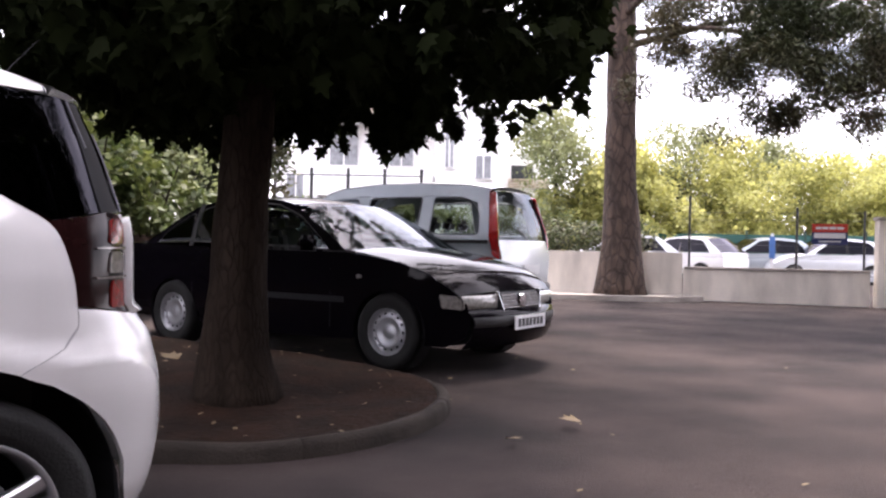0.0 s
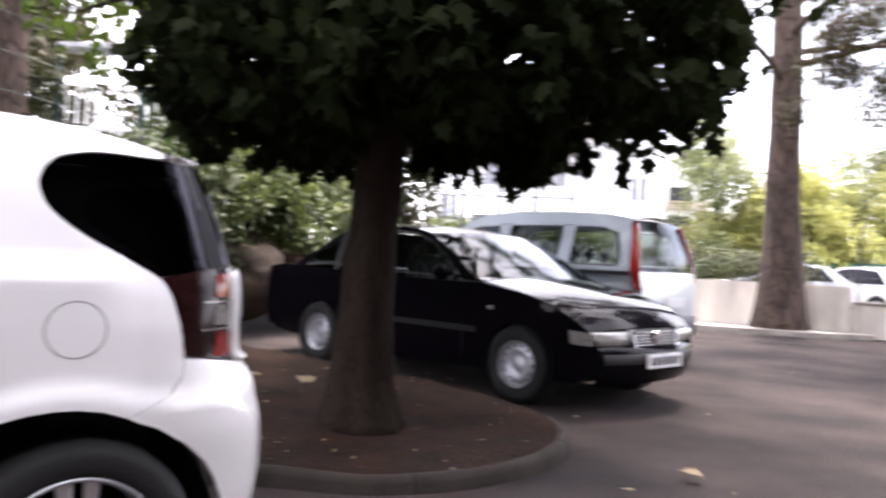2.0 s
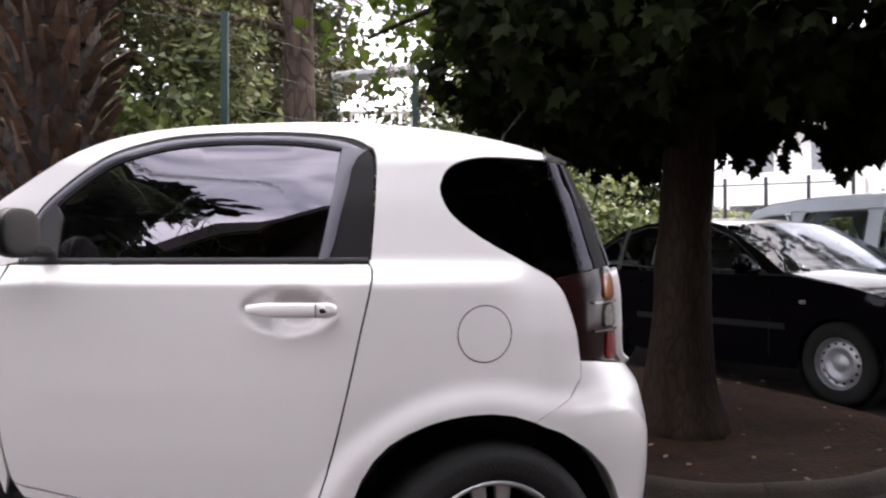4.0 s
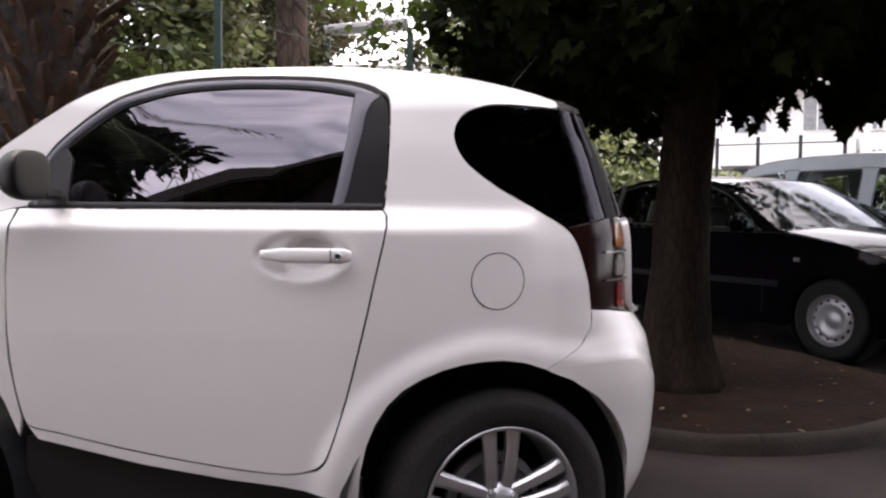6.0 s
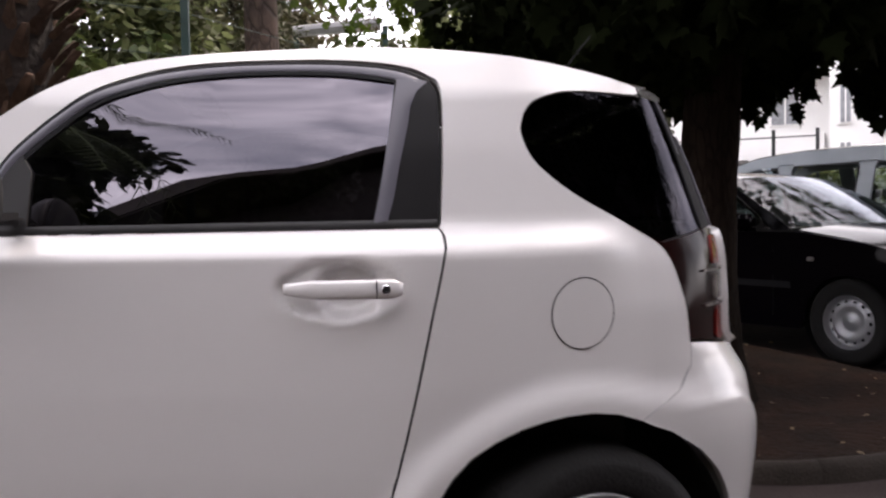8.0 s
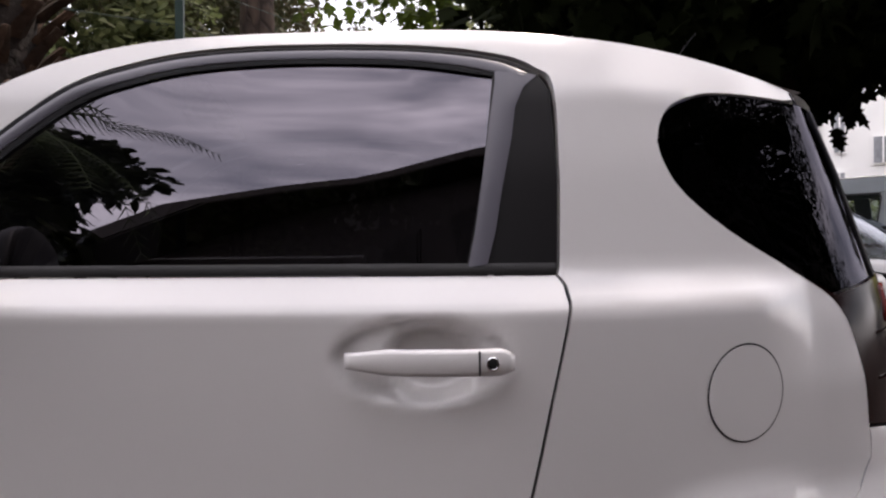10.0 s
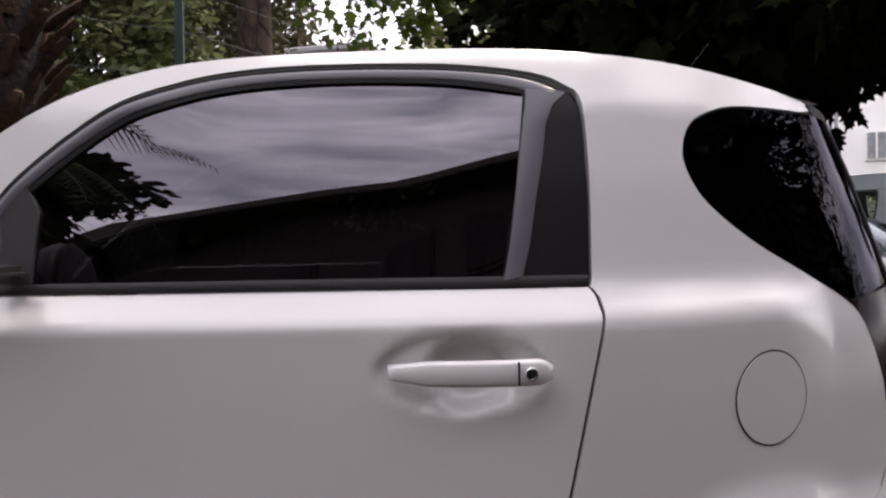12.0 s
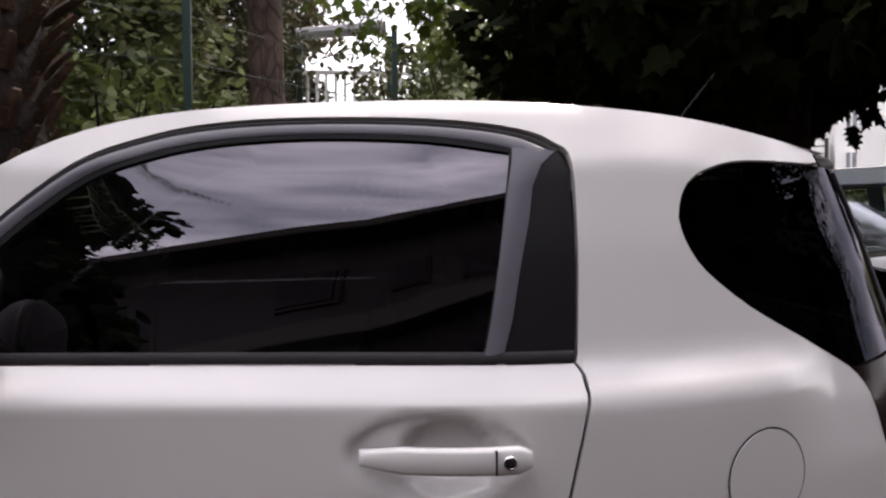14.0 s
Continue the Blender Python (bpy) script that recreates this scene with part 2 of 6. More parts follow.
def add_tube(bm, pts, radii, seg=10, cap=True, wob=0.0):
    """A tapered tube along points."""
    rings = []
    for i, p in enumerate(pts):
        p = Vector(p)
        a = Vector(pts[max(i - 1, 0)])
        b = Vector(pts[min(i + 1, len(pts) - 1)])
        d = (b - a).normalized()
        s = d.orthogonal().normalized() if i == 0 else (rings[-1][1] - d * rings[-1][1].dot(d)).normalized()
        t = d.cross(s)
        ring = []
        for k in range(seg):
            an = 2 * math.pi * k / seg
            r = radii[i] * (1 + wob * noise.noise(Vector((math.cos(an) * 2.1, math.sin(an) * 2.1, i * 0.55 + p.x))))
            ring.append(bm.verts.new(p + s * (math.cos(an) * r) + t * (math.sin(an) * r)))
        rings.append((ring, s))
    for (r0, _), (r1, _) in zip(rings, rings[1:]):
        for k in range(seg):
            bm.faces.new((r0[k], r0[(k + 1) % seg], r1[(k + 1) % seg], r1[k]))
    if cap:
        bm.faces.new(rings[0][0][::-1])
        bm.faces.new(rings[-1][0])
    return bm


def tube(pts, radii, seg=10, cap=True, wob=0.0):
    return add_tube(bmesh.new(), pts, radii, seg, cap, wob)


def lathe(profile, seg=32, axis="Y"):
    """Turn (radius, along) pairs round the axis."""
    bm = bmesh.new()
    rows = []
    for r, h in profile:
        ring = []
        for k in range(seg):
            a = 2 * math.pi * k / seg
            c, s = math.cos(a) * r, math.sin(a) * r
            ring.append(bm.verts.new((c, h, s) if axis == "Y" else (c, s, h)))
        rows.append(ring)
    for a, b in zip(rows, rows[1:]):
        for k in range(seg):
            bm.faces.new((a[k], a[(k + 1) % seg], b[(k + 1) % seg], b[k]))
    return bm


def prism(pts, z0, z1):
    """A flat slab with the outline pts."""
    bm = bmesh.new()
    lo = [bm.verts.new((x, y, z0)) for x, y in pts]
    hi = [bm.verts.new((x, y, z1)) for x, y in pts]
    bm.faces.new(hi)
    bm.faces.new(lo[::-1])
    n = len(pts)
    for i in range(n):
        bm.faces.new((lo[i], lo[(i + 1) % n], hi[(i + 1) % n], hi[i]))
    bmesh.ops.recalc_face_normals(bm, faces=bm.faces[:])
    return bm


def smooth_line(pts, n=4, closed=False):
    """Catmull-Rom through the points."""
    out, k = [], len(pts)
    rng = range(k if closed else k - 1)
    for i in rng:
        p = [Vector(pts[(i + j) % k] if closed else pts[min(max(i + j, 0), k - 1)]) for j in (-1, 0, 1, 2)]
        for j in range(n):
            t = j / n
            out.append(0.5 * (2 * p[1] + (p[2] - p[0]) * t + (2 * p[0] - 5 * p[1] + 4 * p[2] - p[3]) * t * t + (3 * p[1] - p[0] - 3 * p[2] + p[3]) * t ** 3))
    if not closed:
        out.append(Vector(pts[-1]))
    return out


# ---- ground ----
rng = random.Random(7)


def ground_mesh():
    bm = bmesh.new()
    xs = [-900, -200, -60, -20] + [-10 + 1.0 * i for i in range(41)] + [45, 80, 200, 900]
    ys = [-900, -200, -60, -20] + [-8 + 1.0 * i for i in range(41)] + [45, 80, 200, 900]
    def dip(y):
        return -0.045 * max(0.0, min(1.0, (y - 0.5) / 2.5, (13.0 - y) / 5.0))
    vs = [[bm.verts.new((x, y, dip(y) + 0.012 * noise.noise(Vector((x * 0.35, y * 0.35, 0))))) for x in xs] for y in ys]
    for j in range(len(ys) - 1):
        for i in range(len(xs) - 1):
            bm.faces.new((vs[j][i], vs[j][i + 1], vs[j + 1][i + 1], vs[j + 1][i]))
    return bm


tagged(link("ground", ground_mesh(), M_ASPHALT, smooth=True), "worn dark grey asphalt yard with faint pale patches", "asphalt", kind="structure")

# kerb line: round the tip of the planted island
KERB = smooth_line([(x, y, -0.02) for x, y in ((-4.2, 1.98), (-2.0, 1.98), (-0.4, 1.98), (0.35, 1.93), (0.74, 1.79), (1.05, 1.61), (1.36, 1.55), (1.72, 1.60), (2.12, 1.80), (2.47, 2.12), (2.69, 2.5), (2.74, 2.85), (2.66, 3.3), (2.50, 3.8), (2.13, 4.7), (1.5, 5.9), (0.8, 7.2), (0.2, 8.6))], 8)


def offset_line(pts, d):
    out = []
    for i, p in enumerate(pts):
        a, b = pts[max(i - 1, 0)], pts[min(i + 1, len(pts) - 1)]
        t = (b - a).normalized()
        out.append(p + Vector((-t.y, t.x, 0)) * d)
    return out


def kerb_stone(i0, i1):
    """One kerb stone along the line, with a rounded nose."""
    bm = bmesh.new()
    prof = [(-0.004, -0.06), (0.0, 0.055), (0.010, 0.078), (0.030, 0.090), (0.060, 0.090), (0.078, 0.080), (0.082, -0.06)]
    seg = KERB[i0:i1 + 1]
    rows = []
    for k, p in enumerate(seg):
        a, b = KERB[max(i0 + k - 1, 0)], KERB[min(i0 + k + 1, len(KERB) - 1)]
        t = (b - a).normalized()
        nrm = Vector((-t.y, t.x, 0))
        sh = t * (0.0008 if k == 0 else -0.0008 if k == len(seg) - 1 else 0)
        dz = 0.006 * noise.noise(Vector((p.x * 3, p.y * 3, 2)))
        rows.append([bm.verts.new(p + sh + nrm * o + Vector((0, 0, h + dz))) for o, h in prof])
    for a, b in zip(rows, rows[1:]):
        for k in range(len(prof) - 1):
            bm.faces.new((a[k], b[k], b[k + 1], a[k + 1]))
    bm.faces.new(rows[0])
    bm.faces.new(rows[-1][::-1])
    bmesh.ops.recalc_face_normals(bm, faces=bm.faces[:])
    return bm


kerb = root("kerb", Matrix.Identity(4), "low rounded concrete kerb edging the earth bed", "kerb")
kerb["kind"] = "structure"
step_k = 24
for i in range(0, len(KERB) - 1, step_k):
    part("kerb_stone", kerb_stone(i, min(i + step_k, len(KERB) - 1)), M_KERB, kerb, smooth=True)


def bed_height(x, y):
    """Earth rises gently from the kerb and climbs a bank towards the back."""
    d = max(0.0, y - 2.4)
    base = 0.05 + 0.05 * min(d, 1.0)
    bank = max(0.0, y - 8.0)
    west = max(0.0, -1.0 - x) * 0.05
    return base + 0.42 * (bank if bank < 3.0 else 3.0) + west * min(d, 2) + 0.02 * noise.noise(Vector((x * 2.2, y * 2.2, 0)))


def bed_mesh():
    bm = bmesh.new()
    inner = offset_line(KERB, 0.045)
    outline = [(p.x, p.y) for p in inner] + [(0.5, 8.9), (1.6, 9.0), (3.2, 9.9), (4.6, 10.6), (4.8, 14.0), (-14.0, 14.0), (-14.0, 2.04)]
    fc = bm.faces.new([bm.verts.new((x, y, 0)) for x, y in outline])
    for k in range(1, 72):
        bmesh.ops.bisect_plane(bm, geom=bm.verts[:] + bm.edges[:] + bm.faces[:], plane_co=(-4 + 0.2 * k if k < 36 else 0, 1.4 + 0.25 * (k - 36) if k >= 36 else 0, 0), plane_no=(1, 0, 0) if k < 36 else (0, 1, 0))
    bmesh.ops.triangulate(bm, faces=bm.faces[:])
    for v in bm.verts:
        v.co.z = bed_height(v.co.x, v.co.y)
    bmesh.ops.recalc_face_normals(bm, faces=bm.faces[:])
    return bm


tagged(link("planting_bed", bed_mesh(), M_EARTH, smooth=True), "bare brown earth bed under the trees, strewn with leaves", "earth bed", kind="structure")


def leaf_shape(kind="lobed"):
    if kind == "lobed":
        return [(0, 0), (0.22, 0.10), (0.5, 0.28), (0.30, 0.42), (0.42, 0.66), (0.18, 0.68), (0, 1.05), (-0.18, 0.68), (-0.42, 0.66), (-0.30, 0.42), (-0.5, 0.28), (-0.22, 0.10)]
    if kind == "oval":
        return [(0, 0), (0.3, 0.35), (0.22, 0.75), (0, 1.0), (-0.22, 0.75), (-0.3, 0.35)]
    return [(0, 0), (0.11, 0.5), (0, 1.0), (-0.11, 0.5)]


def leaves_mesh(name, spots, size, kind, mat, droop=0.6, seed=1, parent=None, label=""):
    """Many single leaves at the spots as one mesh."""
    r = random.Random(seed)
    shape = leaf_shape(kind)
    verts, faces = [], []
    for p in spots:
        s = size * r.uniform(0.6, 1.3)
        az = r.uniform(0, 2 * math.pi)
        tilt = -droop * r.uniform(0.2, 1.6) + r.uniform(-0.5, 0.5)
        m = Matrix.Translation(p) @ Euler((tilt, r.uniform(-0.6, 0.6), az)).to_matrix().to_4x4()
        base = len(verts)
        for x, y in shape:
            verts.append(tuple(m @ Vector((x * s, y * s, -0.25 * s * abs(x) - 0.15 * s * y * y))))
        faces.append(tuple(range(base, base + len(shape))))
    me = bpy.data.meshes.new(name)
    me.from_pydata(verts, [], faces)
    me.materials.append(mat)
    ob = new(name, me)
    if parent:
        ob.parent = parent
    if label:
        ob["label"] = label
    return ob


# ---- scattered litter on the bed and the yard ----
litter = []
for i in range(110):
    x, y = rng.uniform(0.4, 2.6), rng.uniform(1.6, 5.2)
    if y > 1.65 and x < 2.6:
        litter.append(Vector((x, y, bed_height(x, y) + 0.012)))
r2 = random.Random(5)
lv, lf = [], []
for p in litter + [Vector((r2.uniform(0.8, 7), r2.uniform(-1, 6), 0.018)) for _ in range(40)]:
    s = r2.uniform(0.012, 0.045)
    m = Matrix.Translation(p) @ Euler((r2.uniform(-0.3, 0.3), r2.uniform(-0.3, 0.3), r2.uniform(0, 6.28))).to_matrix().to_4x4()
    b0 = len(lv)
    for x, y in leaf_shape("oval"):
        lv.append(tuple(m @ Vector((x * s * 1.3, y * s, 0.1 * s * abs(x)))))
    lf.append(tuple(range(b0, b0 + 6)))
me = bpy.data.meshes.new("leaf_litter")
me.from_pydata(lv, [], lf)
me.materials.append(M_DRYLEAF)
tagged(new("leaf_litter", me), "scattered dry fallen leaves on earth and asphalt", "leaf litter", kind="stuff")

def dry_leaf(x, y, z, s, turn):
    bm = bmesh.new()
    vs = [bm.verts.new((px * s, py * s, 0.25 * s * abs(px) + 0.1 * s * py * py)) for px, py in leaf_shape("lobed")]
    bm.faces.new(vs)
    ob = link("fallen_leaf", bm, M_DRYLEAF)
    ob.matrix_world = pose(x, y, z, 4, -6, turn)
    tagged(ob, "single dry yellow leaf lying on the asphalt", "fallen leaf", "fallen leaves")

for x, y, z, s, a in ((2.95, 1.5, 0.02, 0.13, 70), (2.35, 1.35, 0.02, 0.09, 200), (1.25, 3.55, 0.19, 0.16, 30), (0.95, 3.9, 0.19, 0.10, 110)):
    dry_leaf(x, y, z, s, a)


# ---- broadleaf tree on the island ----
def limb_tree(name, base, height, r0, limbs, bark, label, lean=(0, 0)):
    t = root(name, Matrix.Translation(base), label, "tree")
    pts = [(lean[0] * (k / 8) ** 1.5 + 0.03 * noise.noise(Vector((k * 0.7, base[0], 0))), lean[1] * (k / 8) ** 1.5 + 0.03 * noise.noise(Vector((k * 0.7, base[1], 5))), -0.08 + height * k / 8) for k in range(9)]
    rad = [r0 * (1.55 if k == 0 else 1.10 if k == 1 else 1.0 - 0.045 * k) for k in range(9)]
    fine = smooth_line(pts, 3)
    rfine = [np.interp(i / 3, range(9), rad) for i in range(len(fine))]
    part("trunk", tube(fine, rfine, 18, wob=0.10), bark, t, smooth=True)
    for (h, az, ln, rise, rr) in limbs:
        a = radians(az)
        k = h / height * 8
        o = Vector((np.interp(k, range(9), [p[0] for p in pts]), np.interp(k, range(9), [p[1] for p in pts]), h))
        lp = [o + Vector((math.cos(a) * ln * s, math.sin(a) * ln * s, rise * s ** 0.8 + 0.10 * ln * noise.noise(Vector((s * 3, az, 1))) * s)) for s in (0, 0.2, 0.4, 0.6, 0.8, 1.0)]
        part("limb", tube(smooth_line(lp, 3), [rr * (1 - 0.05 * j) for j in range(16)], 9, wob=0.15), bark, t, smooth=True)
    return t


TREE = Vector((1.38, 2.72, 0.09))
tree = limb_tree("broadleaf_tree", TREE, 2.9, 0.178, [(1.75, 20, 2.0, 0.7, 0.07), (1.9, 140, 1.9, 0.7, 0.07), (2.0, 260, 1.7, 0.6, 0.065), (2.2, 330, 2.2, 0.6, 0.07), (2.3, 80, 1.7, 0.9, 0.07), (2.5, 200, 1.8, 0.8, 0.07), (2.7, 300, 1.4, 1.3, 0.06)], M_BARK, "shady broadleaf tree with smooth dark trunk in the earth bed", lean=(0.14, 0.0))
spots = []
rt = random.Random(11)
while len(spots) < 19500:
    a, q = rt.uniform(0, 2 * math.pi), math.sqrt(rt.uniform(0, 1))
    x, y = math.cos(a) * q * 1.85 + 0.42, math.sin(a) * q * 2.0 + 0.2
    # an uneven underside, lower in hanging bunches
    low = 1.84 + 0.10 * max(0.0, min(1.0, x)) + 0.22 * noise.noise(Vector((x * 1.1, y * 1.1, 3))) + 0.42 * noise.noise(Vector((x * 3.1, y * 3.1, 8))) + 0.32 * max(0, q - 0.62)
    top = 4.9 - 1.5 * q * q
    z = low + (top - low) * rt.uniform(0, 1) ** 1.7
    gap = noise.noise(Vector((x * 2.6, y * 2.6, z * 2.6)))
    if gap < (-0.28 if x < 0.5 else 0.03) or (q > 0.5 and gap < 0.12 and z < 3.4 and rt.random() < 0.85):
        continue
    spots.append(Vector((x, y, z)))
# bunches that hang below the crown
for k in range(85):
    a, q = rt.uniform(0, 2 * math.pi), math.sqrt(rt.uniform(0.1, 1))
    cx, cy = math.cos(a) * q * 1.8 + 0.42, math.sin(a) * q * 1.95 + 0.2
    drop = rt.uniform(0.12, 0.42)
    for _ in range(int(60 * drop)):
        s = rt.uniform(0, 1)
        spots.append(Vector((cx + rt.gauss(0, 0.07) * (1.2 - s), cy + rt.gauss(0, 0.07) * (1.2 - s), 1.96 + 0.3 * max(0, q - 0.6) - drop * s)))
# one heavy bunch on a long twig, hanging lowest on the yard side
for k in range(130):
    d = Vector((rt.gauss(0, 0.5), rt.gauss(0, 0.5), rt.gauss(0, 0.5)))
    spots.append(Vector((0.92 + 0.17 * d.x, -0.23 + 0.17 * d.y, 1.66 + 0.15 * d.z)))
for k in range(60):
    spots.append(Vector((0.92 + rt.gauss(0, 0.09), -0.23 + rt.gauss(0, 0.09), rt.uniform(1.75, 2.1))))
# upper crown over the black car, mostly out of view, added for shade
while len(spots) < 29000:
    a, q = rt.uniform(0, 2 * math.pi), math.sqrt(rt.uniform(0, 1))
    x, y = math.cos(a) * q * 2.7 + 1.25, math.sin(a) * q * 3.0 + 1.5
    low = 3.0 + 0.3 * noise.noise(Vector((x * 1.3, y * 1.3, 5)))
    z = low + (5.6 - 1.4 * q * q - low) * rt.uniform(0, 1)
    if noise.noise(Vector((x * 2.0, y * 2.0, z * 2.0))) > (-0.22 if x < 0.6 else 0.10):
        spots.append(Vector((x, y, z)))
# added lobe above the view that keeps bright sky off the bonnet
while len(spots) < 32500:
    a, q = rt.uniform(0, 2 * math.pi), math.sqrt(rt.uniform(0, 1))
    x, y = math.cos(a) * q * 2.3 + 3.4, math.sin(a) * q * 2.3 + 2.7
    z = 4.0 + 0.3 * noise.noise(Vector((x * 1.3, y * 1.3, 9))) + (1.6 - 0.9 * q * q) * rt.uniform(0, 1)
    if noise.noise(Vector((x * 2.0, y * 2.0, z * 2.0))) > 0.14:
        spots.append(Vector((x, y, z)))
leaves_mesh("crown", spots, 0.115, "lobed", M_LEAFSHADE, 1.0, 3, tree, "dense lobed leaves, green darkened for shade")
# a bough at the garden side, its leaves coloured paler as if backlit
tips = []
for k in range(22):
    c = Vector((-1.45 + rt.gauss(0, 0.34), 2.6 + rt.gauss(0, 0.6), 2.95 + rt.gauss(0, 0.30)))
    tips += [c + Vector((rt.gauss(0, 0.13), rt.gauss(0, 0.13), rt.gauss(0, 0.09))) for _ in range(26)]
leaves_mesh("bough_leaves", tips, 0.105, "lobed", M_LEAFSUN, 0.7, 6, tree, "leaves coloured pale green as if lit from behind")
arm = smooth_line([(0.05, 0.1, 2.5), (-0.7, 1.1, 2.95), (-1.3, 2.0, 3.0), (-1.9, 2.8, 2.95)], 4)
part("limb", tube(arm, [0.045 - 0.0025 * i for i in range(len(arm))], 7, wob=0.1), M_BARK, tree, smooth=True)


# ---- pine beside the far wall ----
PINE = Vector((11.5, 10.45, 0.05))
pine = limb_tree("pine_tree", PINE, 9.0, 0.36, [(4.6, 200, 3.2, 1.4, 0.08), (5.0, 320, 4.4, 0.9, 0.08), (5.6, 255, 3.8, 0.6, 0.08), (6.2, 290, 4.2, 0.8, 0.08), (6.6, 20, 3.5, 1.2, 0.12), (7.2, 150, 3.4, 1.2, 0.12), (7.8, 340, 3.2, 1.0, 0.11), (6.9, 345, 5.0, -0.3, 0.12)], M_PINEBARK, "tall pine with thick scaly trunk beside the low wall", lean=(-0.12, 0.1))


def clump_cloud(centres, per, flat=0.5, seed=2):
    r = random.Random(seed)
    out = []
    for c, rad in centres:
        for _ in range(per):
            a, b = r.uniform(0, 2 * math.pi), r.uniform(-1, 1)
            q = rad * r.uniform(0.25, 1) ** 0.6
            s = math.sqrt(1 - b * b)
            out.append(Vector(c) + Vector((math.cos(a) * s * q, math.sin(a) * s * q, b * q * flat)))
    return out


rp = random.Random(4)
cl = []
for az, ln, h in ((200, 3.2, 6.0), (320, 4.6, 5.6), (255, 3.8, 6.2), (290, 4.4, 6.8), (20, 3.4, 7.8), (150, 3.4, 8.2), (340, 3.3, 8.6), (345, 5.2, 6.3), (300, 3.0, 8.9), (330, 5.6, 6.0), (310, 5.4, 7.3)):
    for _ in range(9):
        s = rp.uniform(0.45, 1.15)
        a = radians(az + rp.uniform(-16, 16))
        cl.append(((math.cos(a) * ln * s, math.sin(a) * ln * s, h - 0.5 + rp.uniform(-0.6, 0.7)), rp.uniform(0.3, 0.62)))
# a drooping bough towards the gate side
for k in range(26):
    s = rp.uniform(0.3, 1.0)
    cl.append(((2.6 * s + rp.uniform(-0.4, 0.5), -4.6 * s + rp.uniform(-0.5, 0.5), 5.2 - 2.1 * s * s + rp.uniform(-0.5, 0.9)), rp.uniform(0.22, 0.5)))
for k in range(120):
    s = rp.uniform(0, 1) ** 0.7
    w = Vector((0.517, 0.856, 0)) * rp.uniform(11.5, 14.0)
    side = rp.uniform(0.36, 0.57) if k % 3 else rp.uniform(0.24, 0.45)
    zz_ = rp.uniform(3.0, 5.8) if side > 0.36 else rp.uniform(3.4, 5.8)
    q = Vector((-0.06, -1.93, 0)) + w + Vector((0.856, -0.517, 0)) * (12.7 * side)
    cl.append(((q.x - PINE.x, q.y - PINE.y, zz_ - PINE.z), rp.uniform(0.25, 0.5)))
leaves_mesh("needles", clump_cloud(cl, 420, 0.75, 5), 0.125, "needle", M_NEEDLE, 0.3, 9, pine, "dark green needle tufts with gaps")
bough = smooth_line([(0.1, -0.1, 5.3), (0.9, -1.5, 5.2), (1.7, -3.0, 4.6), (2.3, -4.1, 3.9)], 4)
part("limb", tube(bough, [0.06 - 0.004 * i for i in range(len(bough))], 8, wob=0.1), M_PINEBARK, pine, smooth=True)


# ---- low wall, pillar, gate, fence ----
WALL_A, WALL_B = Vector((9.6, 12.9, 0)), Vector((15.05, 7.39, 0))
wdir = (WALL_B - WALL_A).normalized()
wang = math.degrees(math.atan2(wdir.y, wdir.x))


def along(s, off=0.0, z=0.0):
    return WALL_A + wdir * s + Vector((-wdir.y, wdir.x, 0)) * off + Vector((0, 0, z))


def wall_block(s0, s1, h, off=0.0, th=0.22):
    c = along((s0 + s1) / 2, off, h / 2 - 0.1)
    bm = bmesh.new()
    t = bmesh.new()
    bmesh.ops.create_cube(t, size=1.0)
    for v in t.verts:
        v.co = Vector((v.co.x * (s1 - s0), v.co.y * th, v.co.z * (h + 0.2)))
    bmesh.ops.bevel(t, geom=t.edges[:], offset=0.012, segments=2, affect="EDGES")
    merge(bm, t, Matrix.Translation(c) @ pose(0, 0, 0, 0, 0, wang))
    return bm


LEN = (WALL_B - WALL_A).length
far_wall = root("wall_east", Matrix.Identity(4), "low stained rendered boundary wall, higher behind the pine", "wall")
far_wall["kind"] = "structure"
part("wall_body", wall_block(-1.5, 4.3, 0.92), M_RENDER, far_wall)
part("wall_body", wall_block(4.32, LEN, 0.60), M_RENDER, far_wall)
s = 4.33
while s < LEN - 0.1:
    e = min(s + 0.95, LEN)
    part("coping", box((e - s - 0.012, 0.27, 0.05), along((s + e) / 2, 0, 0.625), pose(0, 0, 0, 0, 0, wang), 0.008), M_WALLCAP, far_wall)
    s = e
strip = root("pavement", Matrix.Identity(4), "narrow raised pavement strip round the pine", "pavement")
strip["kind"] = "structure"
pts2 = [along(-1.0, -0.1), along(4.6, -0.1), along(4.7, -0.5), along(3.9, -0.95), along(2.0, -1.3), along(-1.0, -1.3)]
part("slab", prism([(p.x, p.y) for p in pts2], -0.05, 0.07), M_WALLCAP, strip)

fence = root("wire_fence", Matrix.Identity(4), "dark thin steel fence posts with wire above the low wall", "fence")
for s, h in ((4.43, 2.08), (6.45, 1.85), (7.66, 1.8)):
    part("post", tube([along(s, 0, 0.6), along(s, 0, h)], [0.024, 0.024], 8), M_METAL_DARK, fence)
for h in (0.85, 1.1, 1.35, 1.6, 1.75):
    part("wire", tube([along(4.43, 0, h), along(LEN, 0, h)], [0.003, 0.003], 5), M_METAL_DARK, fence)

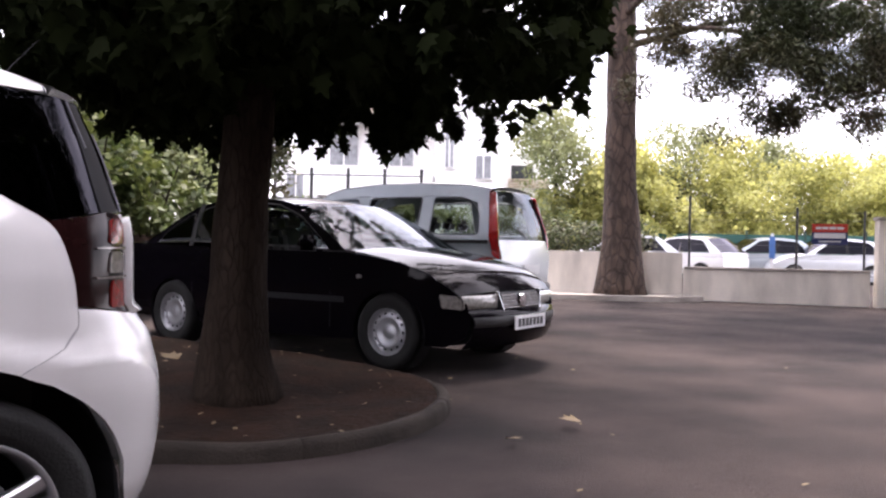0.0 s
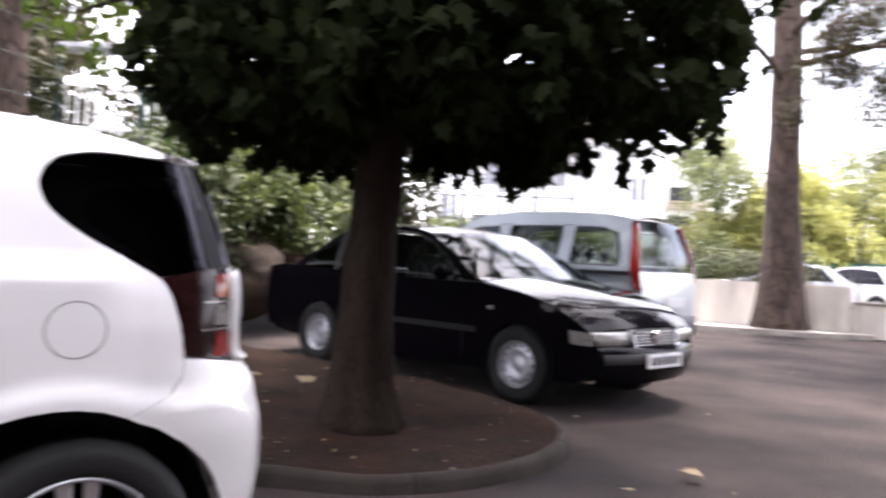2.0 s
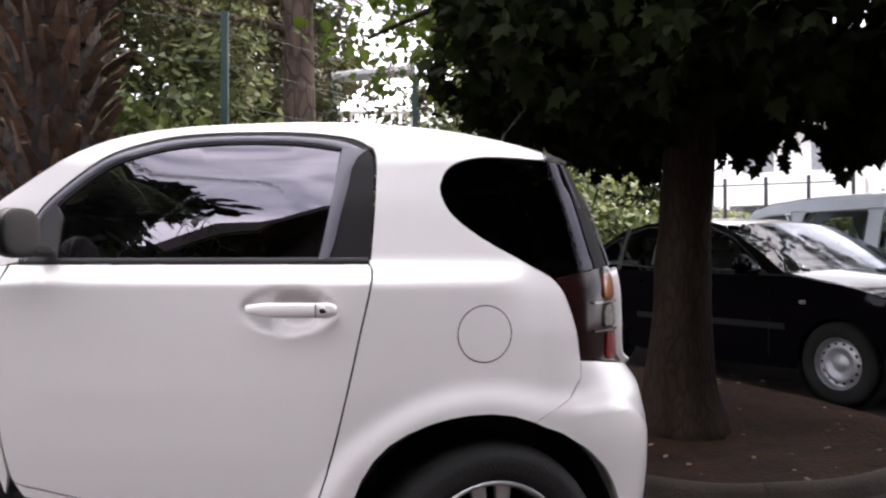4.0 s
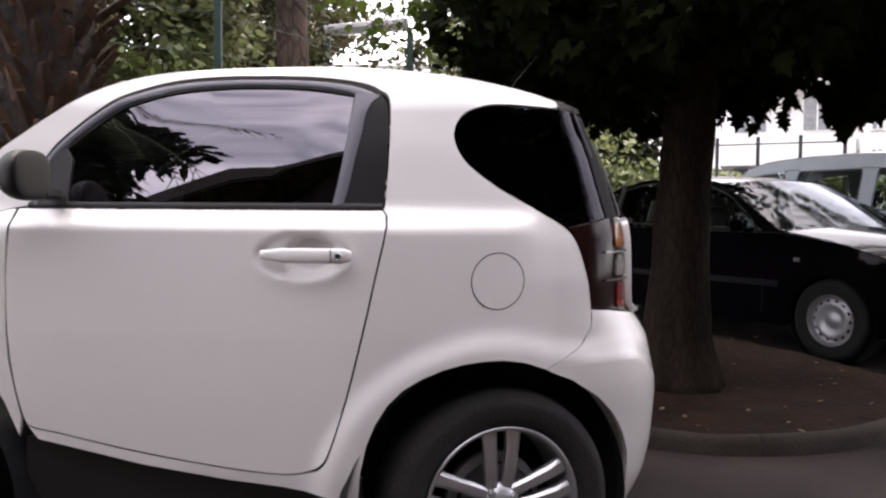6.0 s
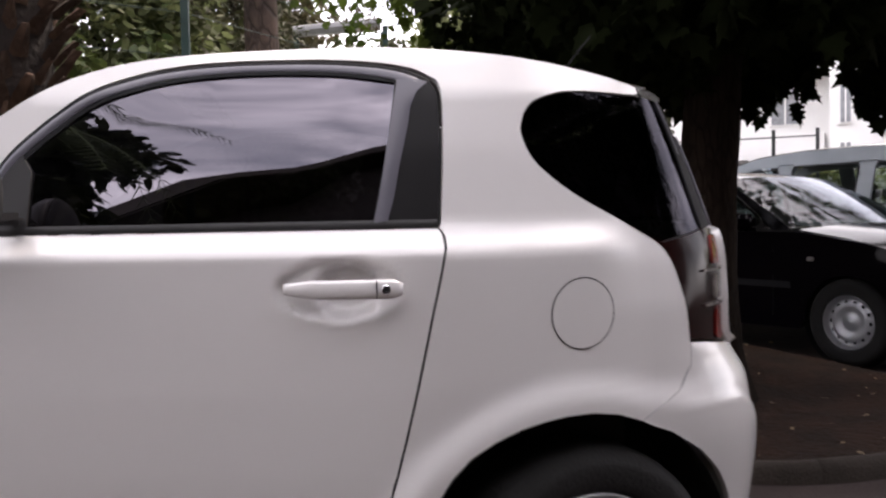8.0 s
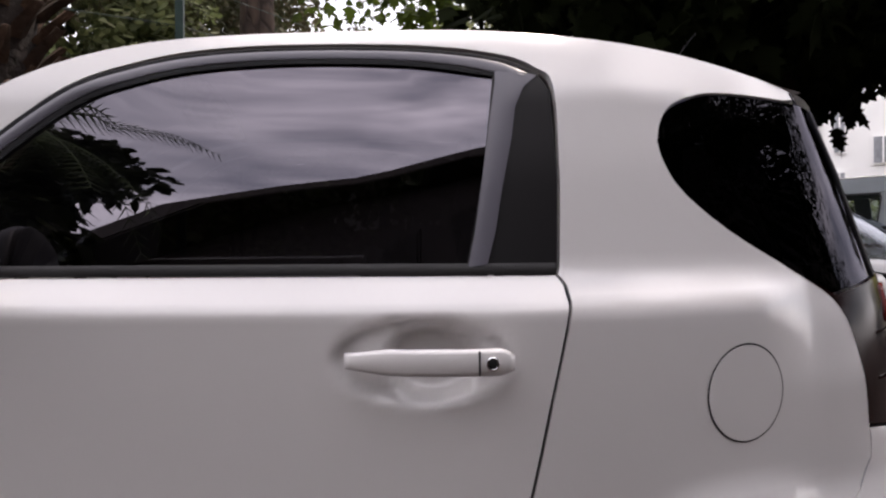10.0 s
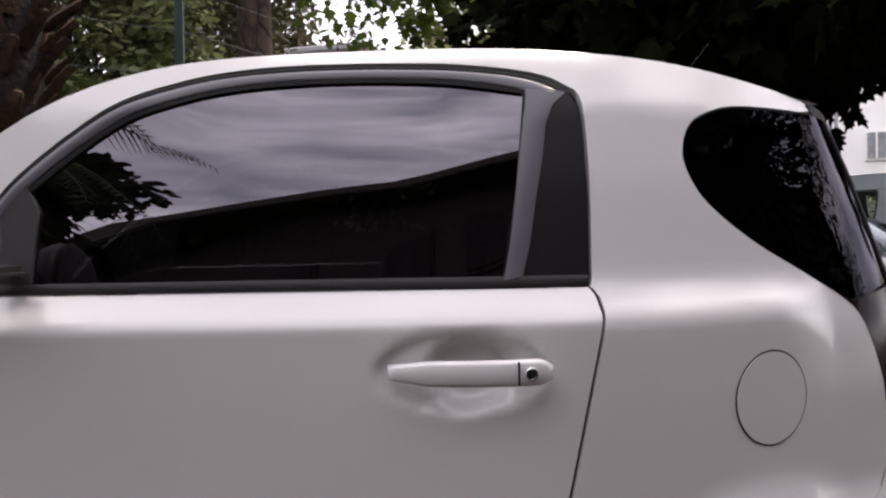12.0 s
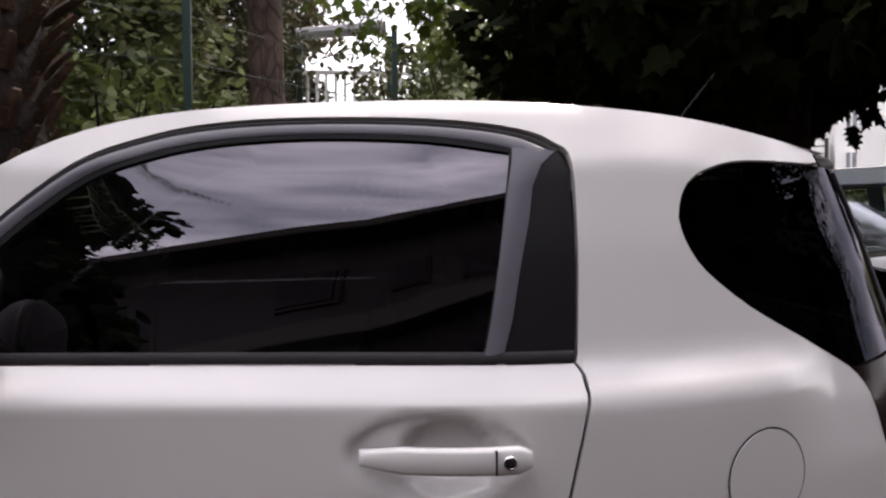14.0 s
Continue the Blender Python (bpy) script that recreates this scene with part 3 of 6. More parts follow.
PIL = along(8.02, -0.15)
pillar = root("gate_pillar", Matrix.Translation(PIL) @ pose(0, 0, 0, 0, 0, wang), "square rendered gate pillar with flat cap", "pillar")
part("shaft", box((0.36, 0.36, 1.68), (0, 0, 0.78), None, 0.015), M_RENDER, pillar)
part("cap", box((0.42, 0.42, 0.07), (0, 0, 1.64), None, 0.015), M_WALLCAP, pillar)
gate = root("metal_gate", Matrix.Translation(PIL + wdir * 0.26) @ pose(0, 0, 0, 0, 0, wang), "dark blue grey metal gate beside the pillar", "gate")
part("gate_frame", box((0.05, 0.05, 1.45), (0.05, 0, 0.78), None, 0.006), M_METAL_DARK, gate)
part("gate_frame", box((3.0, 0.04, 0.06), (1.55, 0, 1.45), None, 0.006), M_METAL_DARK, gate)
part("gate_frame", box((3.0, 0.04, 0.06), (1.55, 0, 0.12), None, 0.006), M_METAL_DARK, gate)
for k in range(15):
    part("board", box((0.17, 0.02, 1.3), (0.2 + 0.195 * k, 0, 0.78), None, 0.004), M_GREYTRIM, gate)

sign = root("agency_sign", Matrix.Translation(along(7.03, -0.06, 1.34)) @ pose(0, 0, 0, 0, 0, wang), "red and navy estate agency board on the fence", "sign")
part("board", box((0.64, 0.015, 0.40), (0, 0, 0), None, 0.003), M_SIGNBLUE, sign)
part("red_band", box((0.64, 0.006, 0.16), (0, -0.012, 0.118), None, 0.002), M_SIGNRED, sign)
for k, (x, w) in enumerate(((-0.2, 0.10), (-0.08, 0.10), (0.05, 0.12), (0.19, 0.12))):
    part("lettering", box((w, 0.004, 0.05), (x, -0.017, 0.118)), M_SIGNWHITE, sign)
part("lettering", box((0.56, 0.004, 0.10), (0, -0.012, -0.03)), M_SIGNWHITE, sign)
part("lettering", box((0.40, 0.004, 0.025), (0, -0.012, -0.14)), M_SIGNWHITE, sign)

hedge_sp = clump_cloud([((along(-0.6 + 0.25 * i, 0.55, 1.2 + 0.05 * math.sin(i * 1.7))), 0.46) for i in range(17)], 420, 0.9, 8)
h_ob = leaves_mesh("trimmed_hedge", hedge_sp, 0.075, "oval", M_HEDGE, 0.4, 4)
tagged(h_ob, "clipped green hedge behind the boundary wall", "hedge")

# mesh screen and parked cars in the neighbouring car park
screen = root("mesh_fence", Matrix.Identity(4), "green mesh screen fence across the neighbouring car park", "fence")
for k in range(9):
    a, b = along(3.0 + 1.9 * k, 13.0), along(4.9 + 1.9 * k, 13.0)
    c = (a + b) / 2
    part("panel", box(((b - a).length - 0.06, 0.03, 1.55), (c.x, c.y, 0.8), pose(0, 0, 0, 0, 0, wang)), M_MESH_GREEN, screen)
    part("post", box((0.07, 0.07, 1.75), (a.x, a.y, 0.85), pose(0, 0, 0, 0, 0, wang)), M_METAL_GREEN, screen)
ticket = root("blue_panel_sign", Matrix.Translation(along(6.88, 7.0)) @ pose(0, 0, 0, 0, 0, wang), "narrow blue and white upright panel in the car park", "sign")
part("post", box((0.08, 0.06, 1.5), (0, 0, 0.75), None, 0.01), M_SIGNWHITE, ticket)
part("panel", box((0.15, 0.05, 0.62), (0, -0.06, 1.10), None, 0.01), M_BLUE, ticket)


# ---- distant trees ----
def far_tree(x, y, h, w, mat, seed, name="distant_tree", label="sunlit yellow green tree behind the car park", leaf=0.17, n=12000, low=0.1):
    t = root(name, Matrix.Translation((x, y, 0)), label, "tree", "distant trees")
    part("trunk", tube([(0, 0, -0.1), (0.1, 0, h * 0.3), (0, 0.1, h * 0.6)], [0.22, 0.17, 0.08], 8), M_BARK, t, smooth=True)
    r = random.Random(seed)
    cen = [((r.uniform(-0.75, 0.75) * w, r.uniform(-0.75, 0.75) * w, h * r.uniform(low, 0.95)), w * r.uniform(0.22, 0.5)) for _ in range(26)]
    cen = [((c[0] * (1.05 - 0.55 * c[2] / h), c[1] * (1.05 - 0.55 * c[2] / h), c[2]), q) for c, q in cen]
    leaves_mesh("crown", clump_cloud(cen, n // 26, 0.85, seed), leaf, "oval", mat, 0.5, seed, t)


d0 = Vector((0.517, 0.856, 0))
r0v = Vector((0.856, -0.517, 0))
E0 = Vector((-0.06, -1.93, 0))


def spot(depth, px):
    """A place at that depth along the first view, px to the side as a share of depth."""
    return E0 + d0 * depth + r0v * (depth * px)


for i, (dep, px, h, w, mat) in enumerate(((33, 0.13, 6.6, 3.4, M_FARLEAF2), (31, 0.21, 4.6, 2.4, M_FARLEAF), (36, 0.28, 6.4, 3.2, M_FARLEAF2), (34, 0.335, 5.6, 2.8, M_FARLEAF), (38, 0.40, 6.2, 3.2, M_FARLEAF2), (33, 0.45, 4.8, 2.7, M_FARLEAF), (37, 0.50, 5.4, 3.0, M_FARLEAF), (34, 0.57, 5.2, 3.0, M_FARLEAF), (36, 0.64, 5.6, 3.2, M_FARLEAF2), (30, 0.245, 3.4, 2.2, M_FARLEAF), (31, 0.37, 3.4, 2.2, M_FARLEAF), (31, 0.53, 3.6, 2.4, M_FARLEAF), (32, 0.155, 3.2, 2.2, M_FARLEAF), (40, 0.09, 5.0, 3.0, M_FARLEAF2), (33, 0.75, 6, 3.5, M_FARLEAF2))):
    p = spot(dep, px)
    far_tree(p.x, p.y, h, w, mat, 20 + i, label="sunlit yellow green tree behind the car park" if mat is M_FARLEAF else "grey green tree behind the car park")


# ---- white apartment building behind ----
def apartment():
    c = spot(34, -0.055)
    ang = -33
    b = root("apartment_building", Matrix.Translation(c) @ pose(0, 0, 0, 0, 0, ang), "white apartment building with balconies and tall windows", "building")
    part("wall", box((9.0, 8.0, 8.6), (-1.0, 4.0, 4.3), None, 0.05), M_WHITEWALL, b)
    part("wall", box((2.4, 3.0, 8.6), (2.6, -1.3, 4.3), None, 0.05), M_WHITEWALL, b)
    part("roof", box((9.6, 8.6, 0.3), (-1.0, 4.0, 8.75), None, 0.05), M_GREYTRIM, b)
    for x, z, w, h, y in ((1.9, 4.9, 0.45, 2.0, -2.8), (1.9, 2.6, 0.45, 1.5, -2.8), (3.2, 4.0, 0.7, 1.0, -2.8), (-0.2, 2.3, 1.1, 2.0, 0.0), (-2.6, 2.3, 1.3, 2.0, 0.0), (-0.2, 5.2, 1.1, 2.0, 0.0), (-2.6, 5.2, 1.3, 2.0, 0.0), (-4.6, 3.2, 0.9, 1.4, 0.0)):
        wdw = part("window", box((w, 0.12, h), (x, y - 0.02, z), None, 0.01), M_WHITEWALL, b)
        part("pane", box((w - 0.14, 0.04, h - 0.14), (x, y - 0.085, z)), M_PALEPANE, wdw)
        part("mullion", box((0.05, 0.05, h - 0.12), (x, y - 0.10, z)), M_WHITEWALL, wdw)
    for z in (3.25, 6.3):
        bal = part("balcony", box((5.2, 1.4, 0.18), (-1.4, -0.75, z - 0.25), None, 0.02), M_WHITEWALL, b)
        part("parapet", box((5.2, 0.12, 0.75), (-1.4, -1.4, z + 0.2), None, 0.02), M_BEIGE if z > 5 else M_WHITEWALL, bal)
        part("parapet", box((0.12, 1.3, 0.75), (1.14, -0.75, z + 0.2), None, 0.02), M_WHITEWALL, bal)
    for x in (-3.6, -1.2, 0.9):
        part("column", box((0.35, 0.35, 2.9), (x, -1.25, 1.5), None, 0.03), M_WHITEWALL, b)
    for k in range(26):
        part("baluster", box((0.03, 0.03, 0.85), (-3.9 + 0.2 * k, -1.55, 1.6)), M_METAL_DARK, b)
    part("rail", box((5.4, 0.05, 0.05), (-1.3, -1.55, 2.05)), M_METAL_DARK, b)


apartment()
# a second block with louvred loggias at its right
c2b = spot(38, 0.105)
blk = root("louvred_block", Matrix.Translation(c2b) @ pose(0, 0, 0, 0, 0, -30), "pale block with dark loggia openings and louvred rails", "building")
part("wall", box((2.6, 5, 5.4), (-1.2, 2.5, 2.7), None, 0.04), M_WHITEWALL, blk)
for z in (4.4, 3.1):
    lo = part("loggia", box((1.0, 0.1, 0.75), (-0.7, -0.02, z), None, 0.01), M_DARKOPEN, blk)
    for k in range(4):
        part("louvre", box((1.9, 0.06, 0.07), (-0.4, -0.12, z - 0.62 + 0.11 * k)), M_BEIGE, blk)

low_h = clump_cloud([((spot(25, -0.22 + 0.02 * i) + Vector((0, 0, 2.0 + 0.15 * math.sin(i)))), 0.6) for i in range(13)], 120, 0.6, 12)
tagged(leaves_mesh("garden_hedge", low_h, 0.22, "oval", M_FARLEAF2, 0.4, 14), "loose green hedge below the white building", "hedge")
gw = root("garden_fence", Matrix.Identity(4), "dark steel fence posts before the white building", "fence")
for k in range(5):
    p = spot(24, -0.215 + 0.045 * k)
    part("post", tube([(p.x, p.y, 0), (p.x, p.y, 3.2)], [0.05, 0.05], 6), M_METAL_DARK, gw)
for h in (2.3, 3.0):
    a, b = spot(24, -0.215), spot(24, -0.035)
    part("rail", tube([(a.x, a.y, h), (b.x, b.y, h)], [0.02, 0.02], 5), M_METAL_DARK, gw)


# ---- bank behind the black car: shrubs and a pale earth mound ----
def shrub(x, y, z, w, h, seed, mat=M_SHRUB, leaf=0.13, n=1500, label="loose leafy green shrub on the bank"):
    t = root("shrub", Matrix.Translation((x, y, z)), label, "shrub", "bank shrubs")
    r = random.Random(seed)
    for k in range(5):
        a = r.uniform(0, 6.28)
        part("stem", tube([(0, 0, -0.1), (0.15 * w * math.cos(a), 0.15 * w * math.sin(a), h * 0.4), (0.4 * w * math.cos(a), 0.4 * w * math.sin(a), h * 0.85)], [0.025, 0.018, 0.006], 5), M_BARK, t)
    cen = [((r.uniform(-0.8, 0.8) * w, r.uniform(-0.8, 0.8) * w, h * r.uniform(0.12, 1.0)), w * r.uniform(0.2, 0.42)) for _ in range(16)]
    leaves_mesh("foliage", clump_cloud(cen, n // 16, 0.9, seed), leaf, "oval", mat, 0.5, seed, t)


def mound():
    bm = bmesh.new()
    bmesh.ops.create_icosphere(bm, subdivisions=4, radius=1.0)
    for v in bm.verts:
        k = 1 + 0.25 * noise.noise(v.co * 1.7) + 0.08 * noise.noise(v.co * 6)
        v.co = Vector((v.co.x * 0.9 * k, v.co.y * 0.7 * k, v.co.z * 0.5 * k))
    return bm


mo = link("earth_mound", mound(), material("pale earth", (0.075, 0.056, 0.044), 0.95, ior=1.2, var=0.4, scale=5, bump=0.8, bump_scale=30), smooth=True)
mo.matrix_world = pose(1.2, 9.3, 0.66)
tagged(mo, "pale brown heap of bare earth on the bank", "earth mound")
for i, (x, y, z, w, h) in enumerate(((0.5, 8.3, 0.6, 0.9, 1.6), (1.5, 9.7, 0.9, 1.0, 2.0), (2.3, 10.2, 0.6, 1.0, 1.7), (0.2, 9.6, 1.0, 1.1, 2.4), (1.0, 10.8, 1.3, 1.3, 2.6), (3.0, 10.8, 0.4, 1.0, 1.5), (-0.8, 8.6, 0.6, 1.0, 1.7), (-1.6, 7.4, 0.4, 0.9, 2.0), (-2.6, 6.2, 0.3, 0.9, 2.3), (-1.9, 9.2, 0.8, 1.0, 1.5), (-3.3, 7.6, 0.5, 1.1, 2.6), (-0.3, 11.0, 1.4, 1.0, 1.1), (0.8, 12.0, 1.5, 1.2, 2.2), (2.0, 12.4, 1.2, 1.3, 2.4), (-4.6, 6.0, 0.3, 1.1, 2.8), (-3.0, 10.0, 1.0, 1.2, 3.0))):
    shrub(x, y, z, w, h, 60 + i, M_SHRUB if i % 3 else M_HEDGE)

# green fence along the top of the bank
gf = root("garden_railing", Matrix.Identity(4), "dark green garden fence with thin wires on the bank", "fence")
for x, y in ((-2.0, 6.4), (-0.05, 9.2), (-4.2, 5.2)):
    z0 = bed_height(x, y)
    part("post", box((0.07, 0.07, 3.55 - z0), (x, y, (3.55 + z0) / 2 - 0.02)), M_METAL_GREEN, gf)
for h in (2.2, 2.6, 3.0, 3.4):
    part("wire", tube([(-4.2, 5.2, h), (-2.0, 6.4, h), (-0.05, 9.2, h)], [0.004] * 3, 5), M_METAL_GREEN, gf)

# trunk of a second conifer behind the fence
p2 = Vector((-1.62, 9.3, 0.7))
con = limb_tree("conifer", p2, 8.5, 0.24, [(3.4, 200, 2.6, 0.3, 0.06), (3.8, 330, 2.4, 0.5, 0.06), (4.4, 120, 2.6, 0.4, 0.06), (4.9, 260, 2.6, 0.3, 0.06), (5.4, 40, 2.4, 0.4, 0.06)], M_PINEBARK, "conifer with straight brown trunk behind the garden fence")
rc = random.Random(31)
cc = []
for k in range(90):
    a, q = rc.uniform(0, 6.28), rc.uniform(0.5, 2.9)
    cc.append(((math.cos(a) * q, math.sin(a) * q, rc.uniform(2.9, 8.0)), rc.uniform(0.25, 0.5)))
leaves_mesh("needles", clump_cloud(cc, 230, 0.7, 33), 0.13, "needle", M_NEEDLE, 0.3, 13, con, "sparse needle foliage with sky gaps")
for i, (x, y, h) in enumerate(((-5.5, 10.5, 8.0), (-8.5, 7.5, 8.5), (2.5, 15.5, 6.5), (-3.5, 14, 8.0), (-7.0, 13.5, 9.0), (6.0, 20, 6.0), (-4.3, 11.3, 6.5), (-2.6, 15.5, 7.5), (1.2, 16.5, 5.2), (-5.6, 8.2, 6.0), (-9.5, 10.5, 9.0))):
    far_tree(x, y, h, 2.3, M_NEEDLE if i % 2 else M_FARLEAF2, 90 + i, "garden_tree", "dark leafy garden tree beyond the fence", 0.19, 11000, 0.25)

# terrace with a dark beam and a white balustrade
ter = root("garden_terrace", Matrix.Translation((-0.75, 13.0, 0)), "terrace shelter with dark beam and white balustrade", "terrace")
part("beam", tube([(-0.75, 0, 4.3), (0.75, -0.1, 4.42)], [0.10, 0.12], 8), M_GREYTRIM, ter)
part("platform", box((3.6, 1.5, 3.1), (0.4, 0.9, 1.5), None, 0.03), M_WHITEWALL, ter)
for x in (-0.7, 0.8):
    part("post", box((0.09, 0.09, 4.3), (x, 0.0, 2.15), None, 0.01), M_METAL_GREEN, ter)
for k in range(14):
    part("baluster", box((0.05, 0.05, 0.6), (-0.75 + 0.16 * k, 0.35, 3.4), None, 0.01), M_WHITEWALL, ter)
part("handrail", box((2.5, 0.09, 0.07), (0.3, 0.35, 3.73), None, 0.01), M_WHITEWALL, ter)


# ---- palm with boots ----
def palm(x, y, z0, h, r, seed, fronds=True, label="stout palm with old frond boots on its trunk"):
    t = root("palm_tree", Matrix.Translation((x, y, z0)), label, "palm tree")
    part("trunk", tube([(0, 0, -0.1), (0, 0, h * 0.3), (0, 0, h * 0.65), (0, 0, h)], [r * 1.1, r, r * 0.95, r * 0.9], 16, wob=0.1), M_PALMTRUNK, t, smooth=True)
    bm = bmesh.new()
    prof = [(0.075, 0.0, 0.0), (0.065, 0.05, 0.10), (0.045, 0.11, 0.19), (0.028, 0.15, 0.25)]
    rows = []
    for w, o, hh in prof:
        rows.append([bm.verts.new((-w, o, hh)), bm.verts.new((0, o + 0.045, hh)), bm.verts.new((w, o, hh)), bm.verts.new((0, o - 0.02, hh + 0.01))])
    for a, b in zip(rows, rows[1:]):
        for k in range(4):
            bm.faces.new((a[k], a[(k + 1) % 4], b[(k + 1) % 4], b[k]))
    bm.faces.new(rows[-1])
    me = bpy.data.meshes.new("boot")
    bm.to_mesh(me)
    bm.free()
    me.materials.append(M_PALM)
    rr = random.Random(seed)
    ring = 0
    zz = 0.8
    while zz < h - 0.1:
        for k in range(12):
            a = 2 * math.pi * (k + 0.5 * (ring % 2)) / 12 + rr.uniform(-0.08, 0.08)
            b = new("boot", me)
            b.parent = t
            sc = rr.uniform(0.5, 0.85)
            b.matrix_local = Matrix.Translation((math.cos(a) * r * 0.93, math.sin(a) * r * 0.93, zz)) @ Euler((rr.uniform(-0.35, 0.1), 0, a - math.pi / 2)).to_matrix().to_4x4() @ Matrix.Scale(sc, 4)
        zz += 0.13
        ring += 1
    if fronds:
        for k in range(22):
            a = 2 * math.pi * k / 22 + rr.uniform(-0.15, 0.15)
            up = rr.uniform(-0.9, 1.5)
            ln = rr.uniform(1.9, 2.6)
            mid = [Vector((math.cos(a) * ln * s, math.sin(a) * ln * s, h + up * s * 1.2 - 1.9 * s * s)) for s in [i / 14 for i in range(15)]]
            fb = bmesh.new()
            add_tube(fb, mid, [0.022 - 0.0013 * i for i in range(15)], 5)
            side = Vector((-math.sin(a), math.cos(a), 0))
            for i in range(2, 15):
                for j in (0, 0.5):
                    p = mid[i] if j == 0 else (mid[i] + mid[i - 1]) / 2
                    d = (mid[i] - mid[i - 1]).normalized()
                    for sg in (-1, 1):
                        l = 0.5 * (1 - 0.5 * abs(i - 7) / 8)
                        tip = p + side * sg * l * 0.8 + d * l * 0.55 + Vector((0, 0, -0.25 * l))
                        fb.faces.new([fb.verts.new(p), fb.verts.new(p + d * 0.03), fb.verts.new(tip)])
            part("frond", fb, M_FROND, t)
    return t


palm(-2.28, 3.05, 0.2, 5.3, 0.27, 3)


# ---- vehicles: shared builders ----
def panel(name, outline, surf, mat, parent, step=0.05, lip=0.012, label="", smooth=True, flip=False):
    """A sheet with the outline (u, z) laid on the surface surf(u, z), its rim folded inwards."""
    bm = bmesh.new()
    bm.faces.new([bm.verts.new((u, 0, z)) for u, z in outline])
    us, zs = [u for u, z in outline], [z for u, z in outline]
    for lo, hi, no in ((min(us), max(us), (1, 0, 0)), (min(zs), max(zs), (0, 0, 1))):
        k = math.floor(lo / step) + 1
        while k * step < hi - 1e-4:
            c = k * step + 0.00037
            bmesh.ops.bisect_plane(bm, geom=bm.verts[:] + bm.edges[:] + bm.faces[:], plane_co=(c * no[0], 0, c * no[2]), plane_no=no)
            k += 1
    fc0 = max(bm.faces, key=lambda q: q.calc_area())
    cu = fc0.calc_center_median()
    flat_up = fc0.normal.y
    rim = [e for e in bm.edges if e.is_boundary]
    ex = bmesh.ops.extrude_edge_only(bm, edges=rim)
    low = {v for v in ex["geom"] if isinstance(v, bmesh.types.BMVert)}
    for v in bm.verts:
        p = surf(v.co.x, v.co.z)
        if v in low:
            q = surf(v.co.x + 0.004, v.co.z) - p
            w = surf(v.co.x, v.co.z + 0.004) - p
            n = q.cross(w)
            n = n.normalized() if n.length > 1e-9 else Vector((0, -1, 0))
            p = p + n * lip if flip else p - n * lip
        v.co = p
    # faces look outwards
    if (flat_up > 0) != flip:
        bmesh.ops.reverse_faces(bm, faces=bm.faces[:])
    bmesh.ops.split_edges(bm, edges=rim)
    return part(name, bm, mat, parent, label, smooth)


def ring_panel(name, outer, inner, surf, mat, parent, label="", lift=0.0):
    """A band between two outlines with the same count of points."""
    bm = bmesh.new()
    n = len(outer)
    rows = []
    for a, b in zip(outer, inner):
        row = []
        for t in (0, 0.5, 1.0):
            p = surf(a[0] + (b[0] - a[0]) * t, a[1] + (b[1] - a[1]) * t)
            row.append(bm.verts.new(p + Vector((0, -lift * math.sin(math.pi * t), 0))))
        rows.append(row)
    for i in range(n - 1):
        for k in range(2):
            bm.faces.new((rows[i][k], rows[i + 1][k], rows[i + 1][k + 1], rows[i][k + 1]))
    bmesh.ops.recalc_face_normals(bm, faces=bm.faces[:])
    return part(name, bm, mat, parent, label, True)


def deck(name, line, half, mat, parent, crown=0.03, n=12, label="", bow=0.0, power=2.0):
    """A sheet across the car over the side line [(x, z)...]; half(x, z) gives the half width; bow pushes the middle along x."""
    bm = bmesh.new()
    rows = []
    for x, z in line:
        w = half(x, z)
        rows.append([bm.verts.new((x + bow * (1 - abs(2 * k / n - 1) ** power), w * (2 * k / n - 1), z + crown * (1 - abs(2 * k / n - 1) ** power))) for k in range(n + 1)])
    for a, b in zip(rows, rows[1:]):
        for k in range(n):
            bm.faces.new((a[k], a[k + 1], b[k + 1], b[k]))
    return part(name, bm, mat, parent, label, True)


def arc(cx, cz, r, a0, a1, n=14, sz=1.0):
    return [(cx + r * math.cos(radians(a0 + (a1 - a0) * i / n)), cz + sz * r * math.sin(radians(a0 + (a1 - a0) * i / n))) for i in range(n + 1)]


def resample(pts, n):
    pts = [Vector((p[0], p[1], 0)) for p in pts]
    L = [0]
    for a, b in zip(pts, pts[1:]):
        L.append(L[-1] + (b - a).length)
    return [(float(np.interp(L[-1] * i / n, L, [p.x for p in pts])), float(np.interp(L[-1] * i / n, L, [p.y for p in pts]))) for i in range(n + 1)]


def rounded(pts, r=0.04, n=4):
    """Round the corners of a closed outline."""
    out, k = [], len(pts)
    for i in range(k):
        a, b, c = Vector(pts[i - 1]), Vector(pts[i]), Vector(pts[(i + 1) % k])
        d1, d2 = (a - b), (c - b)
        r1 = min(r, d1.length * 0.45)
        r2_ = min(r, d2.length * 0.45)
        p0, p2 = b + d1.normalized() * r1, b + d2.normalized() * r2_
        for j in range(n + 1):
            t = j / n
            q = p0 * (1 - t) ** 2 + b * 2 * t * (1 - t) + p2 * t * t
            out.append((q.x, q.y))
    return out


